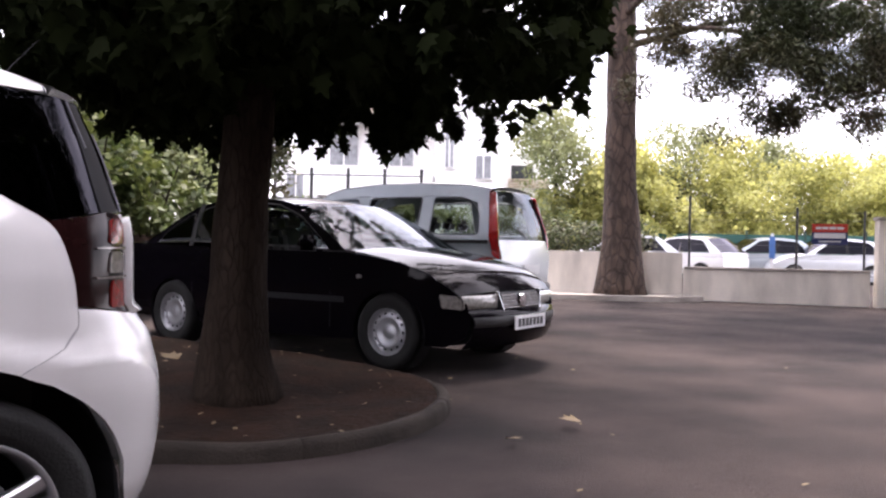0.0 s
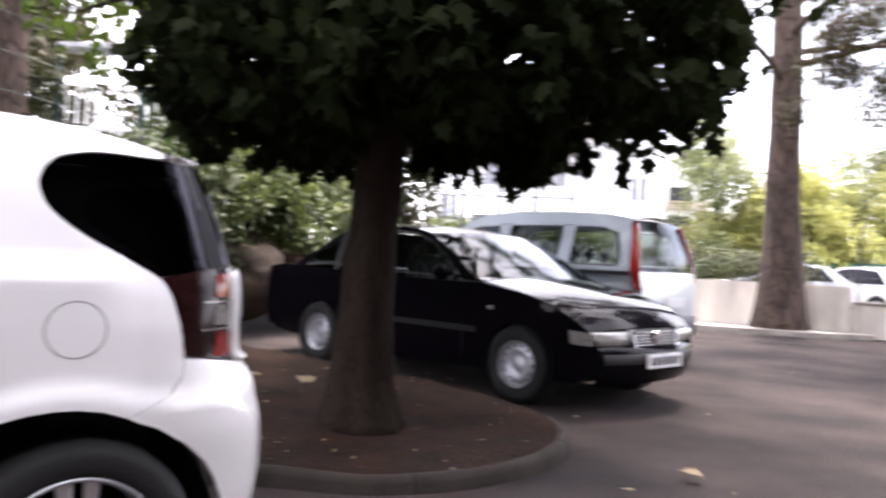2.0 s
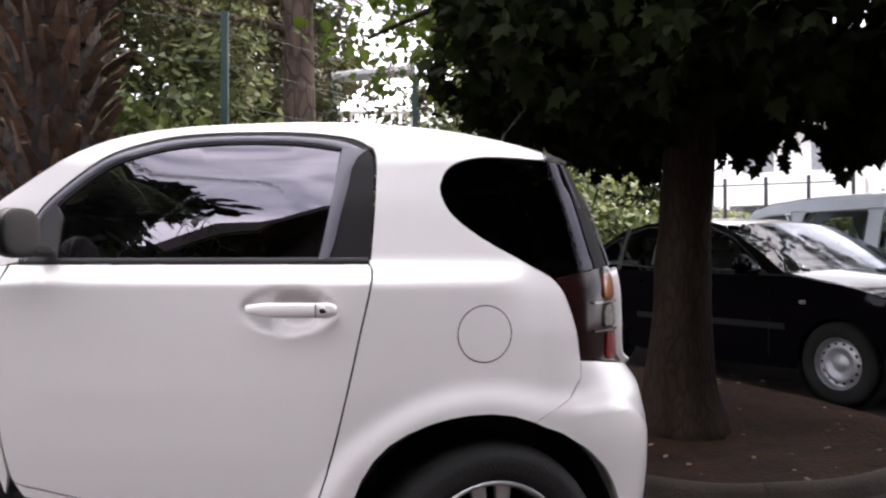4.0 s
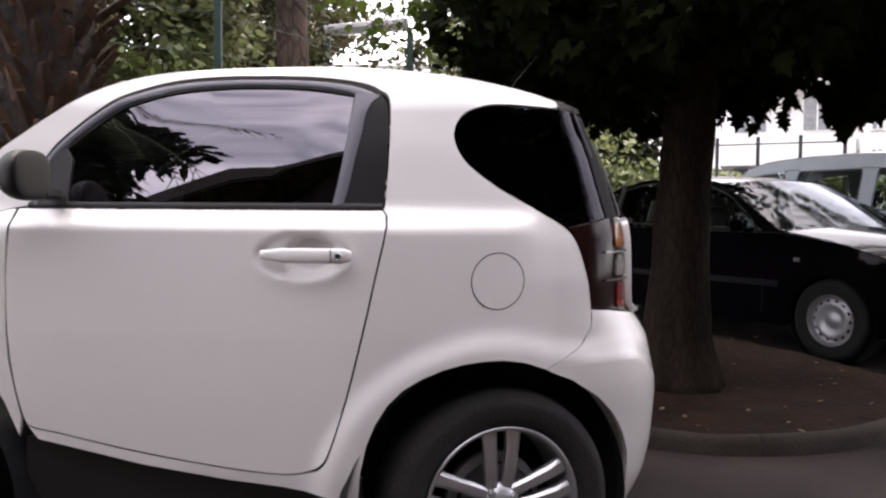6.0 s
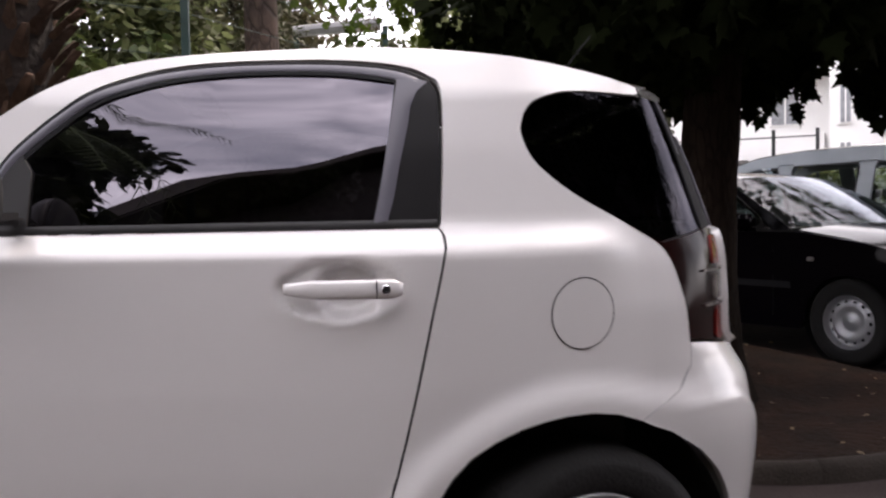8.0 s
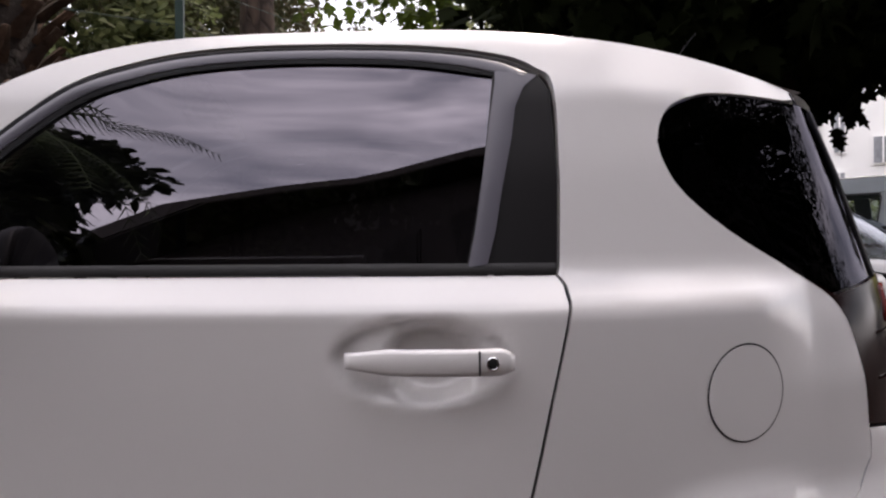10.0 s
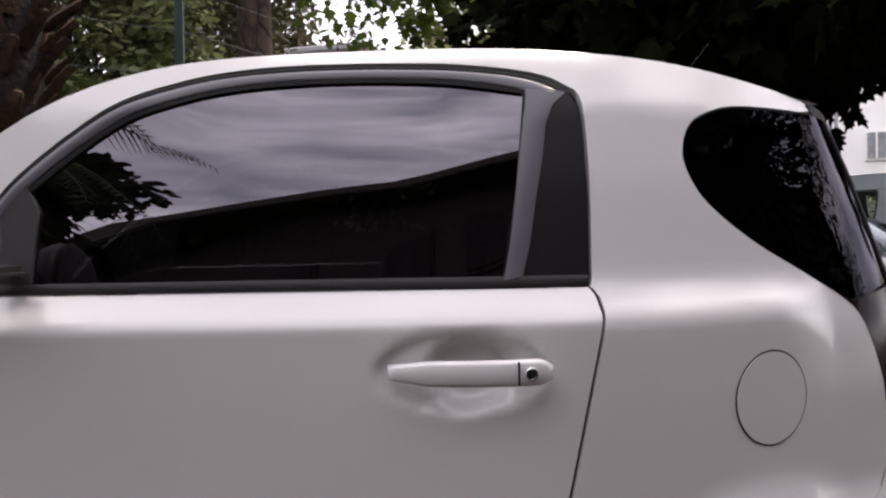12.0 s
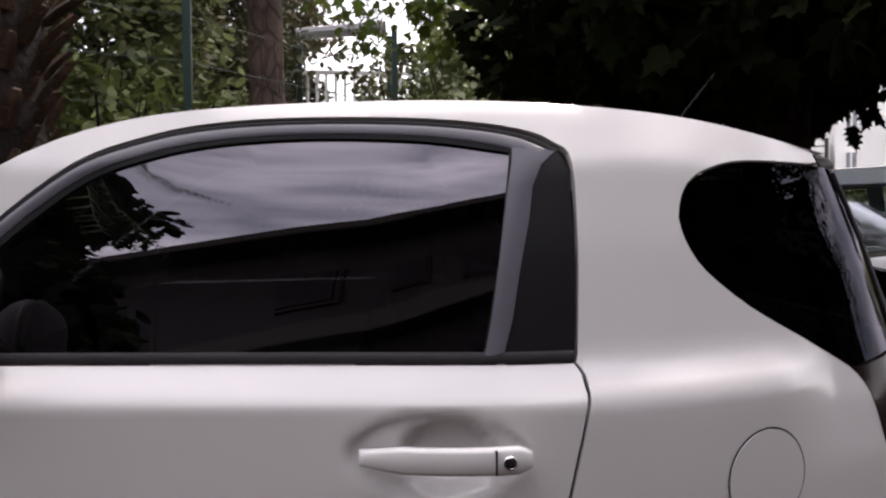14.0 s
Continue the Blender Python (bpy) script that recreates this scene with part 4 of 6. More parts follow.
def wheel(parent, x, y, z, r, rim_r, outward, mat, spokes=0, width=0.18, label_rim="alloy rim"):
    """A wheel with tyre and rim; outward is the sign of y to which it faces."""
    w = part("wheel", lathe([(0.02, -0.02), (rim_r * 0.5, -0.03), (rim_r * 0.5, 0.04)], 16), M_PLASTIC, parent)
    w.matrix_local = pose(x, y, z) @ Matrix.Diagonal((1, outward, 1, 1))
    h = width / 2
    s = r - rim_r
    part("tyre", lathe([(rim_r * 0.97, -h * 0.8), (rim_r + s * 0.3, -h), (rim_r + s * 0.75, -h * 1.02), (r * 0.985, -h * 0.8), (r, -h * 0.5), (r, h * 0.5), (r * 0.985, h * 0.8), (rim_r + s * 0.75, h * 1.02), (rim_r + s * 0.62, h * 1.06), (rim_r + s * 0.5, h * 1.03), (rim_r + s * 0.3, h), (rim_r + 0.006, h * 0.86), (rim_r * 0.97, h * 0.6)], 48), M_RUBBER, w, smooth=True)
    if spokes:
        rim = part("rim", lathe([(rim_r * 0.9, -h * 0.5), (rim_r * 0.92, h * 0.5), (rim_r * 0.95, h * 0.74), (rim_r * 1.01, h * 0.82), (rim_r * 1.015, h * 0.9), (rim_r * 0.985, h * 0.93), (rim_r * 0.955, h * 0.84), (rim_r * 0.93, h * 0.6)], 48), mat, w, label_rim, smooth=True)
        part("brake_disc", lathe([(0.03, h * 0.1), (rim_r * 0.62, h * 0.1), (rim_r * 0.62, -0.01)], 32), M_STEEL, w)
        for k in range(spokes):
            for sg in (-1, 1):
                bm = bmesh.new()
                a = 2 * math.pi * k / spokes + math.pi / 2
                sec = []
                for rr, wd, d, off in ((0.036, 0.017, h * 0.62, 0.020), (rim_r * 0.45, 0.0165, h * 0.74, 0.026), (rim_r * 0.75, 0.0175, h * 0.78, 0.031), (rim_r * 0.965, 0.021, h * 0.74, 0.034)):
                    row = []
                    for tw, dd in ((-1, -0.022), (-1, -0.004), (-0.55, 0.002), (0.55, 0.002), (1, -0.004), (1, -0.022)):
                        o = sg * off + tw * wd
                        row.append(bm.verts.new((math.cos(a) * rr - math.sin(a) * o, d + dd, math.sin(a) * rr + math.cos(a) * o)))
                    sec.append(row)
                for p, q in zip(sec, sec[1:]):
                    for j in range(5):
                        bm.faces.new((p[j], p[j + 1], q[j + 1], q[j]))
                bmesh.ops.recalc_face_normals(bm, faces=bm.faces[:])
                part("spoke", bm, mat, w)
        part("hub_cap", lathe([(0.0, h * 0.78), (0.022, h * 0.78), (0.028, h * 0.72), (0.05, h * 0.66), (0.06, h * 0.5)], 24), mat, w, smooth=True)
        for k in range(4):
            a = math.pi / 2 * k + 0.6
            b = part("wheel_nut", lathe([(0.0, 0.012), (0.008, 0.012), (0.010, 0.0)], 6), M_STEEL, w)
            b.matrix_local = pose(math.cos(a) * 0.045, h * 0.68, math.sin(a) * 0.045)
    else:
        rim = part("rim", lathe([(0.0, h * 0.62), (0.03, h * 0.62), (0.05, h * 0.5), (rim_r * 0.42, h * 0.42), (rim_r * 0.55, h * 0.62), (rim_r * 0.72, h * 0.66), (rim_r * 0.82, h * 0.35), (rim_r * 0.93, h * 0.6), (rim_r * 1.0, h * 0.85), (rim_r * 1.015, h * 0.9), (rim_r * 0.99, h * 0.5)], 40), mat, w, label_rim, smooth=True)
        for k in range(14):
            a = 2 * math.pi * k / 14
            q = part("slot", lathe([(0.0, 0.004), (0.013, 0.004), (0.015, 0.0)], 8), M_GAP, w)
            q.matrix_local = pose(math.cos(a) * rim_r * 0.76, h * 0.56, math.sin(a) * rim_r * 0.76)
    return w


def simple_car(name, m, label, paint, L, W, H, belt, hood, wb, wr, rim_r, profile, windows, glass, deck_bits, arches, category="car", group="", sill=0.22, side_bits=(), both=True, steel=M_STEEL):
    """A whole car in its own frame: x forward from the rear axle, y to its left, z up.
    profile: closed side outline above the sill; windows: side outlines; deck_bits: (name, line, material, crown, bow)."""
    car = root(name, m, label, category, group)

    def half(x, z):
        fx = (x - (wb / 2)) / (L / 2)
        w = W / 2 * (1 - 0.085 * abs(fx) ** 3.2)
        nose = x - (wb / 2 + L / 2 - 0.50)
        if nose > 0:
            w -= 0.75 * nose * nose
        if z > belt:
            w -= (z - belt) * 0.36
        else:
            w -= 0.12 * max(0, (belt - z) / belt - 0.15) ** 2 * 1.2 + 0.012 * max(0, 1 - abs(z - belt * 0.86) / 0.06)
        return w

    for sg in (1, -1) if both else (both,):
        def surf(u, z, sg=sg):
            return Vector((u, sg * half(u, z), z))

        def inset(u, z, sg=sg):
            return Vector((u, sg * (half(u, z) - 0.012), z))
        panel("body_side", profile, surf, paint, car, 0.08, 0.02, flip=sg > 0)
        for wn_, ol in windows:
            f = panel(wn_, rounded(ol, 0.05), lambda u, z, sg=sg: Vector((u, sg * (half(u, z) + 0.003), z)), glass, car, 0.2, 0.004, flip=sg > 0)
            f.visible_shadow = False
            big = [(x + (x - sum(p[0] for p in ol) / len(ol)) * 0.04, z + (z - sum(p[1] for p in ol) / len(ol)) * 0.06) for x, z in ol]
            a_, b_ = rounded(big, 0.06), rounded(ol, 0.05)
            ring_panel("window_seal", a_ + a_[:1], b_ + b_[:1], lambda u, z, sg=sg: Vector((u, sg * (half(u, z) + 0.0045), z)), M_PLASTIC, car)
        for bn, ol, mt in side_bits:
            panel(bn, ol, lambda u, z, sg=sg: Vector((u, sg * (half(u, z) + 0.006), z)), mt, car, 0.2, 0.006, flip=sg > 0)
        for x in arches:
            wheel(car, x, sg * (W / 2 - 0.11), wr, wr, rim_r, sg, steel, 0, 0.19, "steel rim")
            t = lathe([(0.0, -0.16), (wr * 1.13, -0.16), (wr * 1.16, -0.005)], 28)
            ar = part("wheel_arch", t, M_GAP, car)
            ar.matrix_local = pose(x, sg * (W / 2 - 0.03), wr + 0.02) @ Matrix.Diagonal((1, sg, 1, 1))
    for dn, line, mt, crown, bow in deck_bits:
        o = deck(dn, line, half, mt, car, crown, 12, "", bow)
        if mt is glass or mt is M_GLASS:
            o.visible_shadow = False
    return car, half


# ---- black estate-nosed saloon beside the bed ----
pa, pb = Vector((1.85, 6.40, -0.045)), Vector((3.0, 3.95, -0.045))
ax = (pb - pa).normalized()
lft = Vector((-ax.y, ax.x, 0))
org = pa + lft * 0.82
PM = Matrix(((ax.x, lft.x, 0, org.x), (ax.y, lft.y, 0, org.y), (0, 0, 1, org.z), (0, 0, 0, 1)))
# the glasshouse is cut out of the side
prof_p_low = ([(-1.02, 0.36), (-1.08, 0.55), (-1.06, 0.80), (-1.02, 0.93), (-0.95, 0.97), (-0.50, 0.98), (0.6, 0.965), (1.4, 0.95), (2.30, 0.945), (2.8, 0.88), (3.2, 0.77), (3.42, 0.655), (3.52, 0.56), (3.55, 0.43), (3.50, 0.30), (3.3, 0.22), (3.05, 0.22)]
              + arc(2.70, 0.30, 0.345, 0, 180, 14) + [(2.30, 0.22), (1.35, 0.20), (0.40, 0.22)] + arc(0.0, 0.30, 0.345, 0, 180, 14) + [(-0.45, 0.24), (-0.9, 0.27)])
bpass, half_p = simple_car("black_saloon", PM, "black saloon car parked beside the earth bed", M_PAINT_BLACK, 4.68, 1.74, 1.46, 0.96, 0.9, 2.70, 0.31, 0.190, prof_p_low,
    [("rear_quarter_window", [(-0.22, 1.02), (-0.12, 1.14), (0.22, 1.30), (0.25, 1.02)]), ("rear_door_window", [(0.31, 1.02), (0.29, 1.31), (0.55, 1.37), (0.98, 1.38), (0.98, 1.0)]), ("front_door_window", [(1.04, 1.0), (1.04, 1.38), (1.35, 1.36), (1.65, 1.26), (1.98, 1.05), (1.98, 0.99)])],
    M_GLASS,
    [("bonnet", [(3.46, 0.625), (3.36, 0.70), (3.1, 0.81), (2.7, 0.905), (2.32, 0.965)], M_PAINT_BLACK, 0.035, 0.10),
     ("windscreen", [(2.28, 0.965), (2.05, 1.09), (1.8, 1.23), (1.52, 1.365)], M_GLASS, 0.03, 0.10),
     ("roof", [(1.54, 1.365), (1.35, 1.405), (0.95, 1.43), (0.55, 1.415), (0.22, 1.355)], M_PAINT_BLACK, 0.035, 0.0),
     ("rear_screen", [(0.22, 1.355), (-0.1, 1.2), (-0.5, 0.99)], M_GLASS, 0.03, -0.08),
     ("boot_lid", [(-0.5, 0.985), (-0.8, 0.99), (-1.0, 0.95), (-1.05, 0.82), (-1.07, 0.62)], M_PAINT_BLACK, 0.02, -0.05),
     ("rear_bumper", [(-1.07, 0.62), (-1.10, 0.5), (-1.05, 0.3)], M_PAINT_BLACK, 0.0, -0.08),
     ("front_bumper", [(3.47, 0.52), (3.55, 0.49), (3.57, 0.41), (3.54, 0.30), (3.45, 0.21)], M_PAINT_BLACK, 0.0, 0.16),
     ("bumper_trim", [(3.566, 0.46), (3.582, 0.44), (3.582, 0.40), (3.566, 0.38)], M_PLASTIC, 0.0, 0.16),
     ("front_panel", [(3.455, 0.63), (3.475, 0.58), (3.475, 0.51)], M_PLASTIC, 0.0, 0.12),
     ("floor_pan", [(3.4, 0.24), (1.35, 0.21), (-1.0, 0.30)], M_GAP, 0.0, 0.0)],
    (0.0, 2.70), side_bits=[("rub_strip", [(0.55, 0.52), (0.55, 0.57), (2.25, 0.575), (2.25, 0.525)], M_GAP)])
for sg in (1, -1):
    # roof pillars and roof rail
    rail = [(2.27, 0.96), (1.98, 1.13), (1.68, 1.29), (1.45, 1.385), (1.1, 1.425), (0.7, 1.42), (0.35, 1.38), (0.05, 1.28), (-0.22, 1.13), (-0.48, 0.98)]
    low_rail = [(2.10, 0.96), (1.95, 1.05), (1.64, 1.235), (1.38, 1.345), (1.1, 1.375), (0.7, 1.37), (0.40, 1.335), (0.15, 1.24), (-0.15, 1.09), (-0.3, 0.98)]
    ring_panel("roof_rail", rail, low_rail, lambda u, z, sg=sg: Vector((u, sg * (half_p(u, z) - 0.002), z)), M_PAINT_BLACK, bpass, "", 0.0)
    for x in (0.28, 1.01):
        panel("pillar", [(x - 0.03, 0.97), (x - 0.03, 1.38), (x + 0.03, 1.38), (x + 0.03, 0.97)], lambda u, z, sg=sg: Vector((u, sg * (half_p(u, z) - 0.001), z)), M_PLASTIC, bpass, 0.2, 0.01)
    hl = panel("headlight", rounded([(3.29, 0.53), (3.27, 0.635), (3.44, 0.625), (3.485, 0.58), (3.48, 0.52)], 0.02), lambda u, z, sg=sg: Vector((u + 0.006, sg * (half_p(u, z) + 0.006), z)), M_LAMPCLEAR, bpass, 0.08, 0.02, "clear headlight glass")
    hb_ = bmesh.new()
    hr_ = []
    for z_, dx_ in ((0.518, 0.010), (0.53, 0.026), (0.575, 0.030), (0.615, 0.020), (0.626, 0.004)):
        w_ = half_p(3.47, z_)
        hr_.append([hb_.verts.new((3.47 + dx_ + 0.12 * (1 - t_ ** 2.0), sg * w_ * t_, z_)) for t_ in [0.47 + 0.53 * i / 8 for i in range(9)]])
    for a_, b_ in zip(hr_, hr_[1:]):
        for i in range(8):
            hb_.faces.new((a_[i], a_[i + 1], b_[i + 1], b_[i]))
    part("headlight", hb_, M_LAMPCLEAR, bpass, "clear headlight glass", True)
    mir = part("door_mirror", box((0.12, 0.18, 0.13), (1.92, sg * 0.96, 1.02), None, 0.035), M_PAINT_BLACK, bpass, smooth=True)
    for hx in (0.55, 1.45):
        part("door_handle", box((0.17, 0.03, 0.03), (hx, sg * (half_p(hx, 0.86) + 0.012), 0.86), None, 0.008), M_PAINT_BLACK, bpass)
    for gx in (0.30, 1.06, 2.10):
        part("panel_gap", box((0.006, 0.006, 0.62), (gx, sg * (half_p(gx, 0.6) - 0.002), 0.62)), M_GAP, bpass)
    part("indicator", box((0.06, 0.012, 0.03), (2.42, sg * (half_p(2.42, 0.75) + 0.004), 0.75), None, 0.005), M_LAMPCLEAR, bpass)
grille = part("grille", box((0.05, 0.66, 0.15), (3.595, 0, 0.575), pose(0, 0, 0, 0, -14, 0), 0.02), M_PLASTIC, bpass)
for k in range(5):
    part("grille_bar", box((0.02, 0.62, 0.010), (3.627 - 0.006 * k, 0, 0.522 + 0.025 * k), None, 0.003), M_CHROME, grille)
for sg in (1, -1):
    part("grille_frame", box((0.04, 0.014, 0.17), (3.61, sg * 0.335, 0.575), pose(0, 0, 0, -sg * 22, -14, 0), 0.004), M_CHROME, grille)
part("badge", lathe([(0, 0.02), (0.052, 0.018), (0.058, 0.0)], 24), M_CHROME, grille).matrix_local = pose(3.624, 0, 0.575, 0, -14, -90)
pl = part("number_plate", box((0.015, 0.52, 0.11), (3.742, 0.0, 0.40), None, 0.003), M_SIGNWHITE, bpass, "white number plate with blurred marks")
for k in range(7):
    part("plate_mark", box((0.004, 0.045, 0.065), (3.751, -0.19 + 0.063 * k, 0.40)), M_METAL_DARK, pl)
# the nose is blunt: a short overhang before the front axle
for ob in bpass.children_recursive:
    if ob.type == "MESH" and ob.name.split(".")[0] not in ("wheel", "tyre", "rim", "slot", "wheel_arch", "badge"):
        for v in ob.data.vertices:
            if v.co.x > 2.95:
                v.co.x = 2.95 + (v.co.x - 2.95) * 0.77
    elif ob.name.startswith("badge"):
        ob.location.x = 2.95 + (ob.location.x - 2.95) * 0.77
# cabin
for x, y in ((1.25, 0.36), (1.25, -0.36), (0.35, 0.36), (0.35, -0.36)):
    part("seat", box((0.16, 0.48, 0.72), (x, y, 0.78), pose(0, 0, 0, 0, -14, 0), 0.06), M_CABIN, bpass)
    part("headrest", box((0.10, 0.26, 0.18), (x - 0.13, y, 1.2), pose(0, 0, 0, 0, -14, 0), 0.05), M_CABIN, bpass)
part("dashboard", box((0.5, 1.4, 0.3), (2.0, 0, 0.82), None, 0.06), M_CABIN, bpass)
part("sun_shade", box((0.02, 0.18, 0.22), (0.62, -0.62, 1.12), pose(0, 0, 0, 0, 20, 0), 0.008), M_SIGNWHITE, bpass)

# ---- silver blue van with its tail to the yard ----
ka = Vector((5.19, 5.50, -0.03))
kd = Vector((-0.53, 0.848, 0)).normalized()
kl = Vector((-kd.y, kd.x, 0))
ko = ka - kl * 0.78 + kd * 0.74
KM = Matrix(((kd.x, kl.x, 0, ko.x), (kd.y, kl.y, 0, ko.y), (0, 0, 1, ko.z), (0, 0, 0, 1)))
prof_k = ([(-0.62, 0.32), (-0.66, 0.5), (-0.70, 0.9), (-0.66, 1.15), (0.5, 1.14), (1.5, 1.12), (2.05, 1.10), (2.45, 1.06), (2.9, 0.95), (3.15, 0.82), (3.28, 0.62), (3.28, 0.4), (3.2, 0.25), (3.0, 0.22)]
          + arc(2.60, 0.30, 0.36, 0, 180, 14) + [(2.2, 0.22), (0.4, 0.24)] + arc(0.0, 0.30, 0.36, 0, 180, 14) + [(-0.45, 0.28)])
van, half_k = simple_car("silver_van", KM, "silver blue family van parked tail to the yard", M_PAINT_SILVER, 4.0, 1.68, 1.80, 1.12, 1.0, 2.60, 0.305, 0.19, prof_k,
    [("rear_side_window", [(-0.42, 1.14), (-0.40, 1.38), (-0.25, 1.54), (0.18, 1.56), (0.18, 1.14)]), ("sliding_door_window", [(0.36, 1.14), (0.36, 1.56), (1.06, 1.56), (1.10, 1.20), (1.04, 1.12)]), ("front_door_window", [(1.24, 1.12), (1.24, 1.54), (1.72, 1.50), (2.12, 1.22), (2.16, 1.11)])],
    M_GLASS,
    [("bonnet", [(3.18, 0.80), (3.0, 0.93), (2.6, 1.04), (2.3, 1.09)], M_PAINT_SILVER, 0.04, 0.10),
     ("windscreen", [(2.32, 1.09), (2.0, 1.38), (1.72, 1.62)], M_GLASS, 0.02, 0.08),
     ("roof", [(1.74, 1.62), (1.5, 1.69), (1.0, 1.735), (0.4, 1.745), (-0.2, 1.72), (-0.50, 1.67)], M_PAINT_GREY, 0.04, -0.02),
     ("tailgate", [(-0.66, 1.08), (-0.715, 0.90), (-0.70, 0.55)], M_PAINT_GREY, 0.0, -0.05),
     ("rear_window", [(-0.50, 1.66), (-0.56, 1.50), (-0.62, 1.28), (-0.66, 1.08)], M_GLASS, 0.0, -0.05),
     ("rear_bumper", [(-0.68, 0.58), (-0.74, 0.54), (-0.75, 0.36), (-0.66, 0.27)], M_PLASTIC, 0.0, -0.06),
     ("front_bumper", [(3.2, 0.80), (3.3, 0.6), (3.3, 0.35), (3.15, 0.22)], M_PLASTIC, 0.0, 0.14),
     ("floor_pan", [(3.1, 0.26), (-0.6, 0.30)], M_GAP, 0.0, 0.0)],
    (0.0, 2.60))
for sg in (1, -1):
    up = [(2.32, 1.08), (2.0, 1.36), (1.72, 1.615), (1.5, 1.68), (1.0, 1.725), (0.4, 1.735), (-0.2, 1.71), (-0.50, 1.66), (-0.60, 1.35), (-0.67, 1.10)]
    dn = [(2.12, 1.10), (1.92, 1.30), (1.68, 1.51), (1.5, 1.555), (1.0, 1.575), (0.4, 1.58), (-0.15, 1.575), (-0.36, 1.50), (-0.42, 1.30), (-0.44, 1.12)]
    ring_panel("side_frame", up, dn, lambda u, z, sg=sg: Vector((u, sg * half_k(u, z), z)), M_PAINT_SILVER, van, "", 0.0)
    for x0, x1 in ((0.18, 0.36), (1.06, 1.24)):
        panel("pillar", [(x0, 1.10), (x0, 1.585), (x1, 1.585), (x1, 1.10)], lambda u, z, sg=sg: Vector((u, sg * half_k(u, z), z)), M_PAINT_SILVER, van, 0.2, 0.01)
    panel("tail_lamp", rounded([(-0.69, 0.86), (-0.665, 1.15), (-0.56, 1.63), (-0.48, 1.63), (-0.55, 1.15), (-0.60, 0.90)], 0.03), lambda u, z, sg=sg: Vector((u - 0.015, sg * (half_k(u, z) + 0.012), z)), M_LAMPRED, van, 0.08, 0.03, "tall red tail lamp")
    panel("lower_stripe", [(-0.55, 1.035), (-0.55, 1.075), (1.15, 1.07), (1.15, 1.03)], lambda u, z, sg=sg: Vector((u, sg * (half_k(u, z) + 0.005), z)), M_PLASTIC, van, 0.3, 0.006)
    part("door_gap", box((0.007, 0.006, 0.9), (0.27, sg * (half_k(0.27, 0.75) + 0.001), 0.72)), M_GAP, van)
    part("door_gap", box((0.007, 0.006, 0.9), (1.16, sg * (half_k(1.16, 0.75) + 0.001), 0.72)), M_GAP, van)
    part("door_handle", box((0.15, 0.03, 0.04), (1.0, sg * (half_k(1.0, 0.92) + 0.012), 0.92), None, 0.01), M_PLASTIC, van)
part("number_plate", box((0.015, 0.50, 0.11), (-0.775, 0.0, 0.74), None, 0.003), M_SIGNWHITE, van, "white number plate with no readable marks")
part("wiper", box((0.02, 0.45, 0.02), (-0.70, 0.1, 1.14), pose(0, 0, 0, 20, 0, 0), 0.004), M_PLASTIC, van)
for x, y in ((1.35, 0.36), (1.35, -0.36), (0.45, 0.4), (0.45, 0.0), (0.45, -0.4)):
    part("seat", box((0.16, 0.44, 0.62), (x, y, 0.85), pose(0, 0, 0, 0, -12, 0), 0.06), M_CABIN, van)
    part("headrest", box((0.10, 0.24, 0.18), (x - 0.1, y, 1.25), pose(0, 0, 0, 0, -12, 0), 0.05), M_CABIN, van)
part("dashboard", box((0.5, 1.3, 0.3), (2.05, 0, 0.95), None, 0.06), M_CABIN, van)


# ---- small parked cars beyond the wall ----
def far_car(x, y, turn, paint, label):
    pr = ([(-0.72, 0.35), (-0.75, 0.7), (-0.7, 0.92), (0.5, 0.92), (2.2, 0.9), (2.75, 0.78), (3.05, 0.62), (3.1, 0.4), (2.9, 0.24)] + arc(2.45, 0.29, 0.33, 0, 180, 8) + [(2.05, 0.24), (0.4, 0.24)] + arc(0, 0.29, 0.33, 0, 180, 8) + [(-0.45, 0.26)])
    c, hf_ = simple_car("parked_car", pose(x, y, 0, 0, 0, turn), label, paint, 3.9, 1.66, 1.46, 0.92, 0.8, 2.45, 0.29, 0.19, pr,
        [("side_window", [(-0.25, 0.96), (0.05, 1.30), (0.75, 1.36), (0.75, 0.95)]), ("side_window", [(0.82, 0.95), (0.82, 1.36), (1.25, 1.32), (1.8, 0.97)])], M_GLASS_DARK,
        [("bonnet", [(3.0, 0.64), (2.6, 0.82), (2.1, 0.92)], paint, 0.04, 0.08), ("windscreen", [(2.1, 0.91), (1.7, 1.15), (1.3, 1.37)], M_GLASS_DARK, 0.02, 0.06), ("roof", [(1.3, 1.37), (0.8, 1.43), (0.3, 1.42), (-0.1, 1.36)], paint, 0.03, 0.0), ("rear_screen", [(-0.1, 1.36), (-0.45, 1.1), (-0.65, 0.92)], M_GLASS_DARK, 0.02, -0.05), ("tailgate", [(-0.65, 0.93), (-0.74, 0.7), (-0.74, 0.35)], paint, 0.0, -0.06), ("front_bumper", [(3.02, 0.64), (3.12, 0.45), (3.0, 0.25)], paint, 0.0, 0.1)], (0.0, 2.45), group="cars in the car park")
    for sg in (1, -1):
        ring_panel("side_frame", [(2.12, 0.9), (1.75, 1.12), (1.3, 1.365), (0.8, 1.42), (0.3, 1.41), (-0.1, 1.355), (-0.45, 1.1), (-0.68, 0.92)], [(1.8, 0.92), (1.6, 1.08), (1.22, 1.30), (0.8, 1.355), (0.3, 1.335), (0.0, 1.28), (-0.2, 1.05), (-0.3, 0.92)], lambda u, z, sg=sg: Vector((u, sg * hf_(u, z), z)), paint, c)


